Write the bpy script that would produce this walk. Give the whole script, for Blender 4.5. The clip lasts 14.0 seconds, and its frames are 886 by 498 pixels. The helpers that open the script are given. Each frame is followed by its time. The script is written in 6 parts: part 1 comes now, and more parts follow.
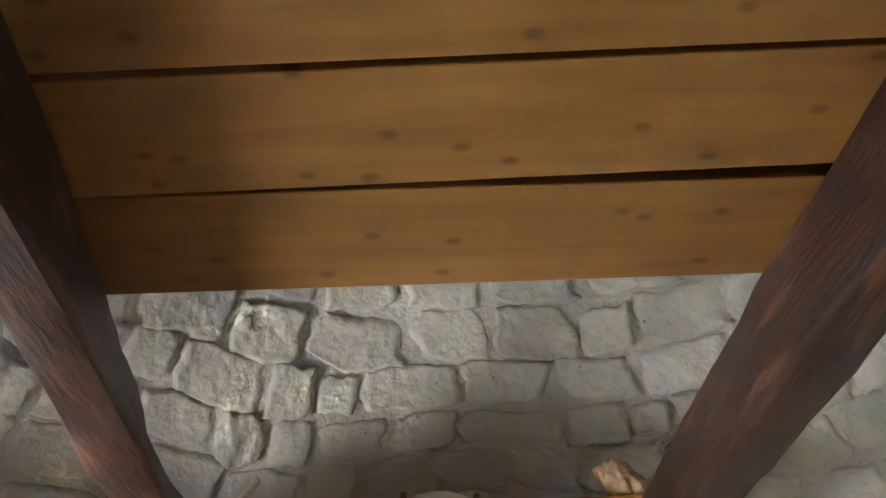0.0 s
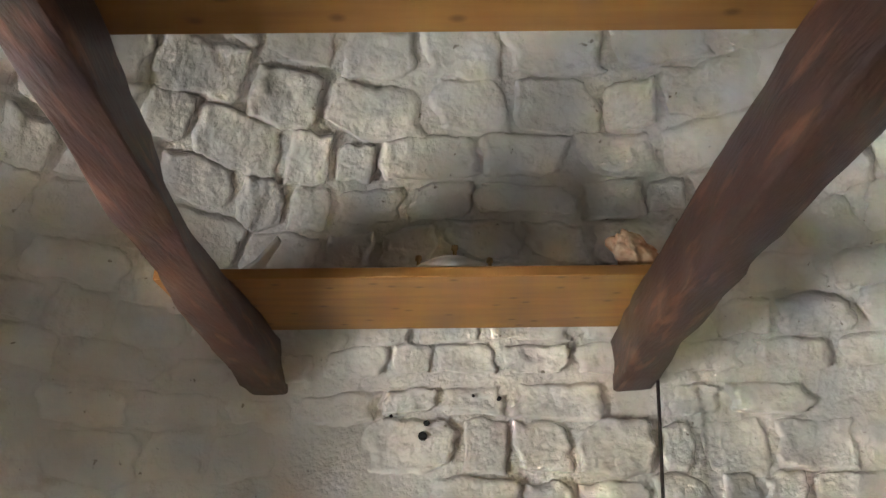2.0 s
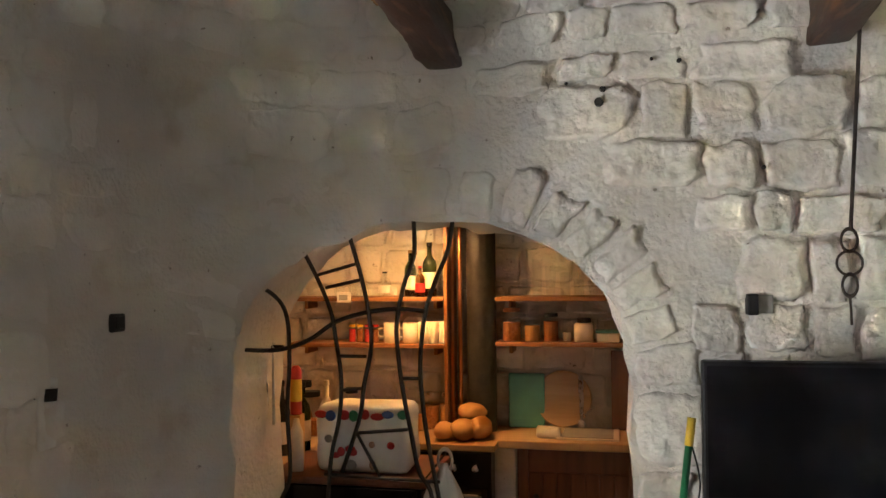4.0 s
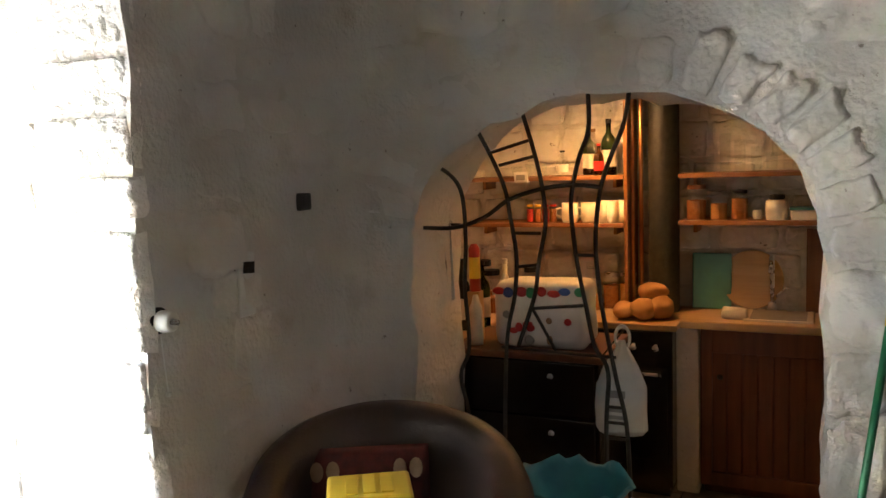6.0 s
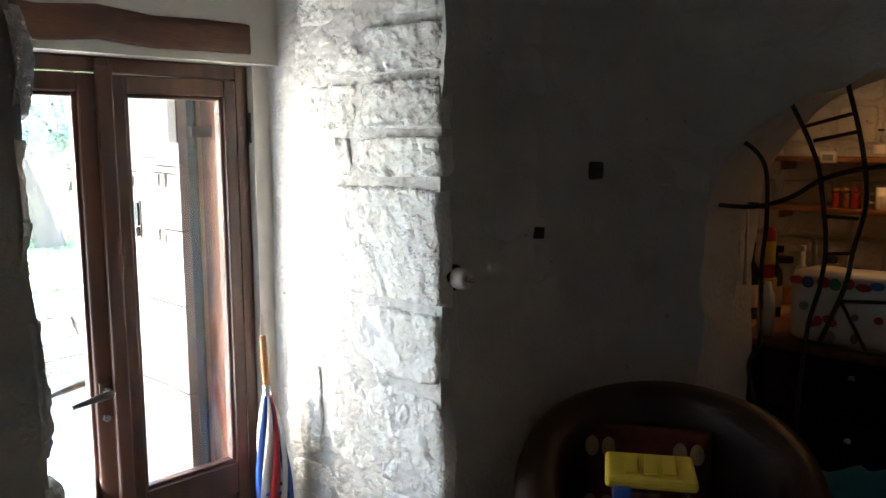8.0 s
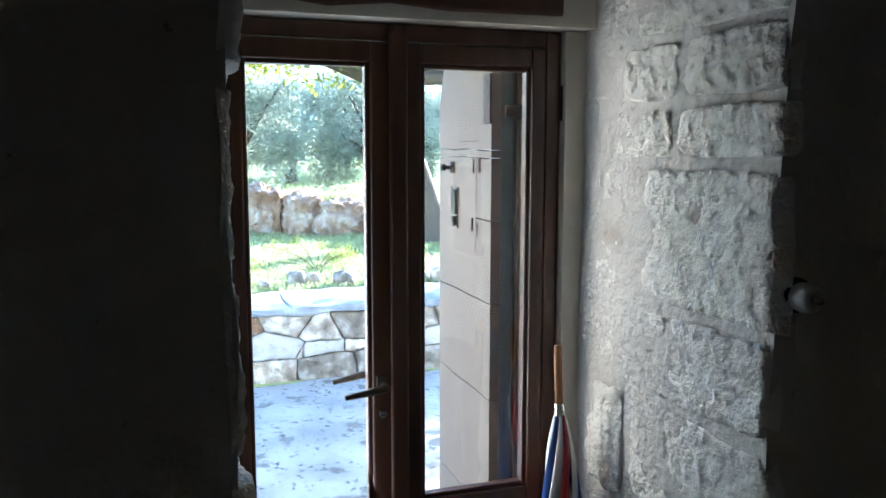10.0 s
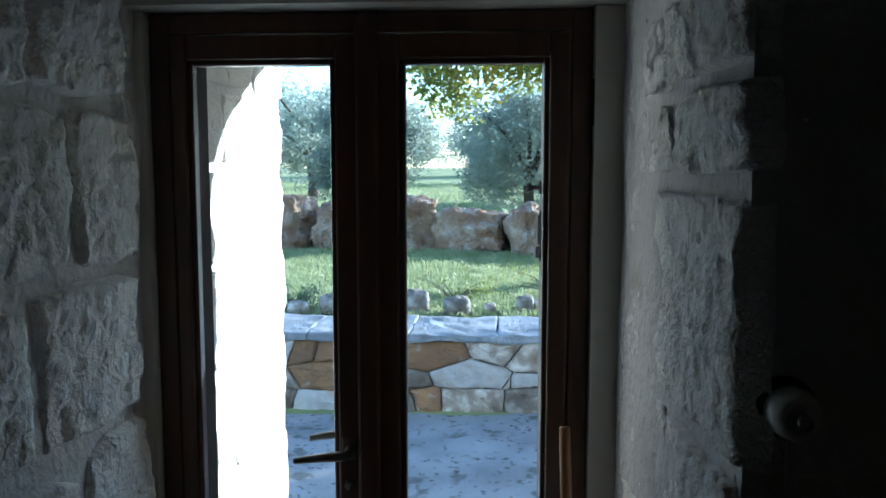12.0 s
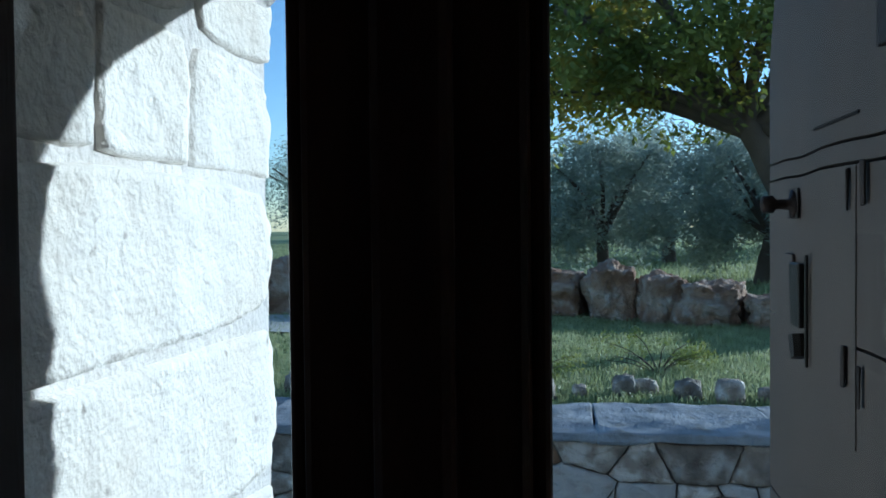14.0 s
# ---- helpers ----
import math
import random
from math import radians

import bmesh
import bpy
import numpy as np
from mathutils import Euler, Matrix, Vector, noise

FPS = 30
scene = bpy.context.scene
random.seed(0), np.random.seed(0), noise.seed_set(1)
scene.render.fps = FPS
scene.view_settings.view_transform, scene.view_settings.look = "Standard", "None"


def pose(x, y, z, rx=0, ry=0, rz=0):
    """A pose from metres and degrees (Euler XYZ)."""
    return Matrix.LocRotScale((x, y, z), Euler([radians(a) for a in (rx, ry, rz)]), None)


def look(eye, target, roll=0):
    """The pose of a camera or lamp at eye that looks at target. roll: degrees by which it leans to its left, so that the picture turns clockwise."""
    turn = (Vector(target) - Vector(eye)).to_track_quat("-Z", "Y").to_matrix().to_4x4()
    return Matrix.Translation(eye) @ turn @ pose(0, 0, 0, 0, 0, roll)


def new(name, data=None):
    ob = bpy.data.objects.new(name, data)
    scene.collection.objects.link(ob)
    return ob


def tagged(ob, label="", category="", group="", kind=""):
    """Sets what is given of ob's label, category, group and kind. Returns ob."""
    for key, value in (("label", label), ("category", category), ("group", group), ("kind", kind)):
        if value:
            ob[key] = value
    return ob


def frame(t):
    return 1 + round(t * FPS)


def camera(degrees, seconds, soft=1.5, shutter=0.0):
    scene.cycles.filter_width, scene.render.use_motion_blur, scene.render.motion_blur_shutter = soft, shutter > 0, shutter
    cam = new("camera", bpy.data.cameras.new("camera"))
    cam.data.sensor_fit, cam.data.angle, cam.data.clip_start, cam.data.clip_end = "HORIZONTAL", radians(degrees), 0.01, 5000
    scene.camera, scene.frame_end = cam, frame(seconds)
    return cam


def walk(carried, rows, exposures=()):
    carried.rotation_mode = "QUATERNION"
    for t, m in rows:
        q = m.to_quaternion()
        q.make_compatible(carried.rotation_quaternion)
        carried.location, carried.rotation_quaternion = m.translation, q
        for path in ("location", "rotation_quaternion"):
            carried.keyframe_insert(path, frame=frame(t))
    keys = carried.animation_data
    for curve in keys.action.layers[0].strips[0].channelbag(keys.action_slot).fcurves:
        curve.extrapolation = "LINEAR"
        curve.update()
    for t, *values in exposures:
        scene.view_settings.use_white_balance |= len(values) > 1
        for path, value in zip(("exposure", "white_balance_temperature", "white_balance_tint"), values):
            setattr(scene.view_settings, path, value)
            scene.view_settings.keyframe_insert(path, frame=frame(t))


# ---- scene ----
cam = camera(57.0, 14.0)
PATH = [
    (0, (0.151, 0.185, 1.942), (0.196, 1.786, 3.139), -3.2),
    (0.5, (0.155, 0.201, 1.933), (0.157, 1.875, 3.028), -1.8),
    (1, (0.159, 0.217, 1.918), (0.14, 1.975, 2.873), -0.6),
    (1.5, (0.164, 0.227, 1.908), (0.145, 2.039, 2.755), -0.5),
    (2, (0.169, 0.233, 1.903), (0.141, 2.087, 2.652), -0.4),
    (2.5, (0.173, 0.25, 1.902), (0.098, 2.154, 2.51), -0.2),
    (3, (0.173, 0.243, 1.894), (-0.004, 2.201, 2.261), -0.3),
    (3.5, (0.126, 0.243, 1.86), (-0.143, 2.217, 2.032), -0.6),
    (4, (0.108, 0.237, 1.8), (-0.312, 2.192, 1.841), -0.6),
    (4.2, (0.104, 0.232, 1.81), (-0.36, 2.177, 1.797), -0.9),
    (6.3, (0.146, 0.275, 1.755), (-0.773, 2.034, 1.503), -2.3),
    (6.5, (0.135, 0.279, 1.752), (-0.832, 2.008, 1.481), -2.4),
    (7, (0.122, 0.267, 1.758), (-0.968, 1.918, 1.466), -1.1),
    (7.5, (0.079, 0.274, 1.735), (-1.152, 1.826, 1.456), -0.6),
    (8, (0.036, 0.244, 1.736), (-1.326, 1.683, 1.465), -0.2),
    (8.5, (-0.013, 0.233, 1.738), (-1.481, 1.565, 1.469), 0.0),
    (9, (-0.075, 0.306, 1.677), (-1.697, 1.445, 1.407), -0.1),
    (9.2, (-0.138, 0.354, 1.653), (-1.822, 1.4, 1.387), 0.0),
    (11.3, (-0.232, 1.332, 1.641), (-2.219, 1.436, 1.441), -0.0),
    (11.5, (-0.288, 1.395, 1.641), (-2.278, 1.439, 1.449), 0.1),
    (12, (-0.525, 1.598, 1.63), (-2.511, 1.464, 1.432), -0.0),
    (12.5, (-0.809, 1.704, 1.638), (-2.77, 1.363, 1.438), 0.4),
    (13, (-1.25, 1.65, 1.629), (-3.201, 1.247, 1.449), 2.1),
    (13.5, (-1.565, 1.546, 1.578), (-3.53, 1.195, 1.449), 0.9),
    (14, (-1.832, 1.396, 1.539), (-3.812, 1.118, 1.492), -0.6),
]
EXPOSURES = [(0.0, 8.3, 6750, 14), (1.0, 8.35, 6700, 14), (4.2, 8.25, 6700, 14), (6.3, 8.0, 6450, 14), (7.0, 7.15, 6150, 14), (8.0, 5.8, 5900, 13), (9.0, 4.7, 5700, 13), (11.3, 3.3, 5150, 6), (12.0, 2.45, 5050, 5), (12.5, 1.65, 5000, 5), (13.0, 0.95, 4850, 4), (14.0, 0.65, 4850, 4)]
walk(cam, [(t, look(eye, target, roll)) for t, eye, target, roll in PATH], EXPOSURES)

# ---- world and light ----
SUN_FROM = Vector((-0.67, 1.0, 0.36)).normalized()
world = bpy.data.worlds.new("sky")
scene.world = world
world.use_nodes = True
wn = world.node_tree.nodes
sky = wn.new("ShaderNodeTexSky")
sky.sky_type = "NISHITA"
sky.sun_disc = False
sky.air_density, sky.dust_density, sky.ozone_density = 1.0, 0.2, 2.0
sky.sun_elevation = math.asin(SUN_FROM.z)
sky.sun_rotation = math.atan2(SUN_FROM.x, SUN_FROM.y)
world.node_tree.links.new(sky.outputs[0], wn["Background"].inputs[0])
wn["Background"].inputs[1].default_value = 0.12
sun_data = bpy.data.lights.new("sun", "SUN")
sun_data.energy, sun_data.angle, sun_data.color = 3.6, radians(0.5), (1.0, 0.93, 0.82)
sun = new("sun", sun_data)
sun.matrix_world = look(SUN_FROM * 40, (0, 0, 0))

# stands in for the daylight that the bright outer reveal sends in through the glazed door
door_light = bpy.data.lights.new("door_daylight", "AREA")
door_light.shape, door_light.size, door_light.size_y = "RECTANGLE", 0.4, 1.24
door_light.energy, door_light.color = 0.26, (0.9, 0.97, 1.0)
new("door_daylight", door_light).matrix_world = look((-2.5, 1.06, 1.22), (-1.68, 1.63, 1.68))
KITCHEN_POWER = 0.017


# ---- materials ----
def mat(name, c1, c2=None, scale=6.0, rough=0.7, bump=0.0, bscale=60.0, metal=0.0, stretch=(1, 1, 1), spots=None, per_piece=0.0, coat=0.0, detail=6.0, coarse=0.0, dist=0.004, gloss=0.5):
    """A procedural surface: two colours mixed by noise at two scales, stains, fine relief."""
    m = bpy.data.materials.new(name)
    m.use_nodes = True
    n, l = m.node_tree.nodes, m.node_tree.links
    b = n["Principled BSDF"]
    b.inputs["Roughness"].default_value = rough
    b.inputs["Metallic"].default_value = metal
    b.inputs["Specular IOR Level"].default_value = gloss
    b.inputs["Coat Weight"].default_value = coat
    co = n.new("ShaderNodeTexCoord")
    mp = n.new("ShaderNodeMapping")
    mp.inputs["Scale"].default_value = stretch
    l.new(co.outputs["Object"], mp.inputs[0])
    c2 = c2 or tuple(v * 0.8 for v in c1)
    no = n.new("ShaderNodeTexNoise")
    no.inputs["Scale"].default_value, no.inputs["Detail"].default_value = scale, detail
    l.new(mp.outputs[0], no.inputs["Vector"])
    ramp = n.new("ShaderNodeValToRGB")
    ramp.color_ramp.elements[0].position, ramp.color_ramp.elements[1].position = 0.32, 0.68
    ramp.color_ramp.elements[0].color, ramp.color_ramp.elements[1].color = (*c2, 1), (*c1, 1)
    l.new(no.outputs["Fac"], ramp.inputs[0])
    colour = ramp.outputs[0]
    for sc, amount, sscale, lo, hi in spots if isinstance(spots, list) else [spots] if spots else []:
        sn = n.new("ShaderNodeTexNoise")
        sn.inputs["Scale"].default_value, sn.inputs["Detail"].default_value = sscale, 4
        l.new(mp.outputs[0], sn.inputs["Vector"])
        sr = n.new("ShaderNodeMapRange")
        sr.inputs[1].default_value, sr.inputs[2].default_value, sr.inputs[4].default_value = lo, hi, amount
        l.new(sn.outputs["Fac"], sr.inputs[0])
        mx = n.new("ShaderNodeMix")
        mx.data_type = "RGBA"
        mx.inputs[7].default_value = (*sc, 1)
        l.new(sr.outputs[0], mx.inputs[0])
        l.new(colour, mx.inputs[6])
        colour = mx.outputs[2]
    if per_piece:
        oi = n.new("ShaderNodeObjectInfo")
        hs = n.new("ShaderNodeHueSaturation")
        vr = n.new("ShaderNodeMapRange")
        vr.inputs[3].default_value, vr.inputs[4].default_value = 1 - per_piece, 1 + per_piece
        l.new(oi.outputs["Random"], vr.inputs[0])
        l.new(vr.outputs[0], hs.inputs["Value"])
        l.new(colour, hs.inputs["Color"])
        colour = hs.outputs[0]
    l.new(colour, b.inputs["Base Color"])
    rr = n.new("ShaderNodeMapRange")
    rr.inputs[3].default_value, rr.inputs[4].default_value = max(0.03, rough - 0.1), min(1, rough + 0.1)
    l.new(no.outputs["Fac"], rr.inputs[0])
    l.new(rr.outputs[0], b.inputs["Roughness"])
    if bump:
        bn = n.new("ShaderNodeTexNoise")
        bn.inputs["Scale"].default_value, bn.inputs["Detail"].default_value = bscale, 5
        l.new(mp.outputs[0], bn.inputs["Vector"])
        height = bn.outputs["Fac"]
        if coarse:
            cn = n.new("ShaderNodeTexNoise")
            cn.inputs["Scale"].default_value, cn.inputs["Detail"].default_value = coarse, 3
            l.new(mp.outputs[0], cn.inputs["Vector"])
            ad = n.new("ShaderNodeMath")
            ad.operation = "MULTIPLY_ADD"
            ad.inputs[1].default_value = 1.6
            l.new(cn.outputs["Fac"], ad.inputs[0])
            l.new(bn.outputs["Fac"], ad.inputs[2])
            height = ad.outputs[0]
        bu = n.new("ShaderNodeBump")
        bu.inputs["Strength"].default_value, bu.inputs["Distance"].default_value = min(1, bump), dist
        l.new(height, bu.inputs["Height"])
        l.new(bu.outputs[0], b.inputs["Normal"])
    return m


def glass_mat(name, tint=(1, 1, 1), rough=0.0, ior=1.45):
    m = bpy.data.materials.new(name)
    m.use_nodes = True
    b = m.node_tree.nodes["Principled BSDF"]
    b.inputs["Base Color"].default_value = (*tint, 1)
    b.inputs["Transmission Weight"].default_value, b.inputs["Roughness"].default_value, b.inputs["IOR"].default_value = 1, rough, ior
    return m


def pane_mat(name):
    """A thin clear pane: mostly see-through, with a faint mirror sheen."""
    m = bpy.data.materials.new(name)
    m.use_nodes = True
    n, l = m.node_tree.nodes, m.node_tree.links
    n.remove(n["Principled BSDF"])
    tr, gl, mx = n.new("ShaderNodeBsdfTransparent"), n.new("ShaderNodeBsdfGlossy"), n.new("ShaderNodeMixShader")
    tr.inputs[0].default_value = (0.95, 0.97, 0.97, 1)
    gl.inputs["Roughness"].default_value = 0.02
    mx.inputs[0].default_value = 0.05
    l.new(tr.outputs[0], mx.inputs[1])
    l.new(gl.outputs[0], mx.inputs[2])
    l.new(mx.outputs[0], n["Material Output"].inputs[0])
    return m


def leaf_mat(name, c1, c2, scale, spots=None, glow=0.4):
    """A leaf: part of the light goes through it."""
    m = mat(name, c1, c2, scale, 0.55, spots=spots)
    n, l = m.node_tree.nodes, m.node_tree.links
    b = n["Principled BSDF"]
    src = b.inputs["Base Color"].links[0].from_socket
    tr, mx = n.new("ShaderNodeBsdfTranslucent"), n.new("ShaderNodeMixShader")
    mx.inputs[0].default_value = glow
    l.new(src, tr.inputs[0])
    l.new(b.outputs[0], mx.inputs[1])
    l.new(tr.outputs[0], mx.inputs[2])
    l.new(mx.outputs[0], n["Material Output"].inputs[0])
    return m


def glow_mat(name, colour, strength):
    m = bpy.data.materials.new(name)
    m.use_nodes = True
    b = m.node_tree.nodes["Principled BSDF"]
    b.inputs["Base Color"].default_value = (*colour, 1)
    b.inputs["Emission Color"].default_value, b.inputs["Emission Strength"].default_value = (*colour, 1), strength
    return m


def wood_mat(name, c1, c2, axis, rough=0.5, knots=True, coat=0.0, per_piece=0.1):
    """Wood whose grain runs along one axis (0, 1 or 2), with knots."""
    m = mat(name, c1, c2, 3.0, rough, 0.12, 30, stretch=tuple(0.9 if i == axis else 9 for i in range(3)), per_piece=per_piece, coat=coat, detail=9)
    if knots:
        n, l = m.node_tree.nodes, m.node_tree.links
        b = n["Principled BSDF"]
        src = b.inputs["Base Color"].links[0].from_socket
        co, mp, vo = n.new("ShaderNodeTexCoord"), n.new("ShaderNodeMapping"), n.new("ShaderNodeTexVoronoi")
        mp.inputs["Scale"].default_value = tuple(0.0 if i == 2 and axis == 0 else 5.5 if i == axis else 8.0 for i in range(3))
        vo.inputs["Scale"].default_value = 1.0
        vo.voronoi_dimensions = "2D" if axis == 0 else "3D"
        l.new(co.outputs["Object"], mp.inputs[0])
        l.new(mp.outputs[0], vo.inputs["Vector"])
        mr = n.new("ShaderNodeMapRange")
        mr.inputs[1].default_value, mr.inputs[2].default_value, mr.inputs[3].default_value, mr.inputs[4].default_value = 0.03, 0.1, 0.6, 0.0
        l.new(vo.outputs["Distance"], mr.inputs[0])
        mx = n.new("ShaderNodeMix")
        mx.data_type = "RGBA"
        mx.inputs[7].default_value = (*(v * 0.22 for v in c2), 1)
        l.new(mr.outputs[0], mx.inputs[0])
        l.new(src, mx.inputs[6])
        l.new(mx.outputs[2], b.inputs["Base Color"])
    return m


M_WASH = mat("whitewash", (0.68, 0.65, 0.61), (0.58, 0.545, 0.5), 2.2, 0.9, 0.8, 45, spots=[((0.4, 0.33, 0.26), 0.5, 6, 0.6, 0.76), ((0.16, 0.12, 0.09), 0.75, 26, 0.7, 0.75)], coarse=7, dist=0.014, gloss=0.2)
M_STONE = mat("whitewashed_stone", (0.7, 0.67, 0.63), (0.6, 0.565, 0.52), 5, 0.9, 0.9, 40, spots=[((0.44, 0.36, 0.29), 0.4, 7, 0.62, 0.8), ((0.16, 0.12, 0.09), 0.75, 26, 0.7, 0.75)], per_piece=0.04, coarse=11, dist=0.01, gloss=0.2)
M_HAMMER = mat("tooled_stone", (0.86, 0.83, 0.77), (0.74, 0.7, 0.64), 9, 0.92, 1.0, 90, spots=((0.5, 0.43, 0.35), 0.4, 30, 0.64, 0.76), per_piece=0.04, coarse=30, dist=0.008, gloss=0.2)
M_OUTSTONE = mat("sunlit_limestone", (0.76, 0.73, 0.67), (0.66, 0.6, 0.51), 4, 0.9, 0.9, 80, spots=((0.16, 0.13, 0.1), 0.7, 22, 0.66, 0.74), per_piece=0.08, coarse=16, dist=0.007)
M_PLASTER = mat("smooth_plaster", (0.7, 0.66, 0.58), (0.58, 0.52, 0.44), 3, 0.9, 0.3, 40, spots=((0.5, 0.38, 0.25), 0.4, 5, 0.6, 0.8))
M_FLOOR = mat("stone_floor", (0.34, 0.27, 0.19), (0.25, 0.19, 0.13), 5, 0.6, 0.3, 40, per_piece=0.1)
M_PINE = wood_mat("pine", (0.37, 0.175, 0.044), (0.27, 0.115, 0.028), 0, 0.5)
M_BEAM = mat("dark_beam", (0.07, 0.026, 0.014), (0.028, 0.012, 0.008), 5, 0.55, 0.7, 25, stretch=(5, 0.7, 5), spots=((0.2, 0.08, 0.04), 0.7, 6, 0.55, 0.7), detail=9)
M_DOOR = wood_mat("door_wood", (0.12, 0.05, 0.026), (0.07, 0.028, 0.015), 2, 0.42, knots=False, coat=0.15)
M_LINTEL = mat("stained_lintel", (0.15, 0.062, 0.032), (0.09, 0.035, 0.02), 8, 0.6, 0.4, 30, stretch=(4, 1, 4))
M_PANE = pane_mat("window_pane")
M_GLASS = pane_mat("clear_glass")
M_GREEN = glass_mat("dark_green_glass", (0.08, 0.16, 0.05))
M_AMBER = glass_mat("amber_glass", (0.5, 0.22, 0.05))
M_BRASS = mat("aged_brass", (0.35, 0.24, 0.12), None, 20, 0.4, metal=1)
M_STEEL = mat("steel", (0.6, 0.6, 0.6), None, 20, 0.28, metal=1)
M_AGED = mat("aged_bronze", (0.16, 0.13, 0.1), (0.09, 0.07, 0.05), 30, 0.42, 0.2, 80, metal=0.8)
M_IRON = mat("black_iron", (0.018, 0.017, 0.016), (0.03, 0.026, 0.022), 30, 0.55, 0.3, 80)
M_CHAIN = mat("rusty_iron", (0.07, 0.05, 0.04), (0.03, 0.022, 0.02), 40, 0.6, 0.3, 90, metal=0.5)
M_LEATHER = mat("brown_leather", (0.05, 0.026, 0.018), (0.032, 0.017, 0.012), 7, 0.42, 0.35, 120)
M_BLACK = mat("black_enamel", (0.012, 0.012, 0.013), None, 10, 0.22)
M_SCREEN = mat("tv_screen", (0.004, 0.004, 0.005), None, 10, 0.2, gloss=0.12)
M_PLBLACK = mat("black_plastic", (0.008, 0.008, 0.009), None, 10, 0.45, gloss=0.25)
M_WHITE = mat("white_ceramic", (0.78, 0.76, 0.7), (0.7, 0.67, 0.6), 8, 0.3)
M_PLWHITE = mat("white_plastic", (0.75, 0.74, 0.71), None, 10, 0.4)
M_GREY = mat("grey_plastic", (0.3, 0.3, 0.29), None, 10, 0.5)
M_YELLOW = mat("yellow_plastic", (0.72, 0.5, 0.05), (0.66, 0.44, 0.04), 10, 0.35)
M_CLEARPL = glass_mat("cloudy_plastic", (0.86, 0.88, 0.9), 0.25, 1.2)
M_REDWOOD = wood_mat("reddish_wood", (0.17, 0.06, 0.028), (0.1, 0.035, 0.018), 2, 0.5, knots=False)
M_SHELF = wood_mat("shelf_wood", (0.34, 0.16, 0.06), (0.24, 0.105, 0.04), 0, 0.5, knots=False)
M_TOP = wood_mat("pale_worktop", (0.55, 0.38, 0.2), (0.45, 0.29, 0.14), 0, 0.4, knots=False)
M_COPPER = mat("copper", (0.7, 0.33, 0.16), None, 20, 0.35, metal=1)
M_TEAL = mat("teal_plastic", (0.1, 0.36, 0.36), None, 8, 0.45)
M_TEALPAPER = mat("teal_film", (0.05, 0.33, 0.42), (0.04, 0.25, 0.34), 12, 0.4, 0.4, 20)
M_BREAD = mat("bread_crust", (0.5, 0.27, 0.1), (0.36, 0.17, 0.06), 9, 0.8, 0.4, 50)
M_RED = mat("red_print", (0.5, 0.03, 0.03), None, 9, 0.5)
M_BLUE = mat("blue_print", (0.03, 0.09, 0.35), None, 9, 0.5)
M_GREENP = mat("green_plastic", (0.02, 0.24, 0.1), None, 9, 0.4)
M_BAG = mat("white_carrier_film", (0.7, 0.7, 0.68), (0.6, 0.6, 0.58), 8, 0.45, 0.5, 14)
M_TARTAN = mat("red_checked_cloth", (0.13, 0.022, 0.018), (0.07, 0.014, 0.012), 30, 0.9, 0.3, 200)
M_TAN = mat("tan_cloth", (0.33, 0.2, 0.12), None, 30, 0.9, 0.3, 200)
M_CORAL = mat("coral_rock", (0.42, 0.2, 0.1), (0.6, 0.42, 0.28), 25, 0.9, 0.8, 60)
M_SPICE = mat("spice", (0.33, 0.13, 0.04), (0.2, 0.07, 0.02), 60, 0.9)
# painted shade for holes and the shutter's slot; also the black socket box
M_DARK = mat("cavity_shade_socket_black", (0.02, 0.018, 0.016), None, 9, 0.9)
M_CLOTH = mat("black_cloth", (0.012, 0.011, 0.012), None, 9, 0.95, 0.2, 90)
M_SHUT = mat("weathered_shutter_paint", (0.16, 0.133, 0.114), (0.115, 0.095, 0.08), 6, 0.65, 0.35, 40, stretch=(1, 1, 0.3), spots=((0.09, 0.06, 0.045), 0.5, 5, 0.6, 0.75))
M_GREYWOOD = mat("grey_weathered_wood", (0.13, 0.115, 0.1), (0.08, 0.07, 0.06), 6, 0.75, 0.5, 30, stretch=(6, 6, 0.6))
# dark wood, darkened and dulled further to hold the reveal's shade
M_SHADEBOARD = mat("shade_darkened_board", (0.035, 0.02, 0.014), (0.02, 0.012, 0.009), 6, 0.9, 0.4, 30, stretch=(6, 6, 0.6), gloss=0.1)
M_OAK = mat("orange_wood", (0.42, 0.2, 0.07), (0.3, 0.13, 0.045), 6, 0.55, 0.2, 30, stretch=(6, 6, 0.6))
M_TERRACE = mat("worn_concrete", (0.36, 0.35, 0.33), (0.2, 0.2, 0.19), 2.6, 0.85, 0.5, 50, spots=[((0.075, 0.06, 0.045), 0.7, 5, 0.58, 0.64), ((0.06, 0.05, 0.035), 0.85, 24, 0.6, 0.66)], coarse=14)
M_GRASS = mat("meadow_soil", (0.26, 0.29, 0.11), (0.16, 0.19, 0.06), 0.8, 0.95, 0.8, 30, spots=((0.16, 0.14, 0.06), 0.6, 1.5, 0.55, 0.75))
M_BLADE = leaf_mat("grass_blade", (0.46, 0.48, 0.26), (0.24, 0.28, 0.11), 5)
M_CAP = mat("cap_slab", (0.3, 0.31, 0.32), (0.13, 0.145, 0.16), 5, 0.8, 0.9, 50, spots=((0.13, 0.12, 0.1), 0.7, 9, 0.55, 0.68), per_piece=0.12, coarse=14, dist=0.012)
M_FIELD = mat("fieldstone", (0.38, 0.33, 0.26), (0.13, 0.1, 0.075), 9, 0.9, 1.0, 60, spots=((0.56, 0.53, 0.48), 0.7, 9, 0.52, 0.68), per_piece=0.45, coarse=16, dist=0.014)
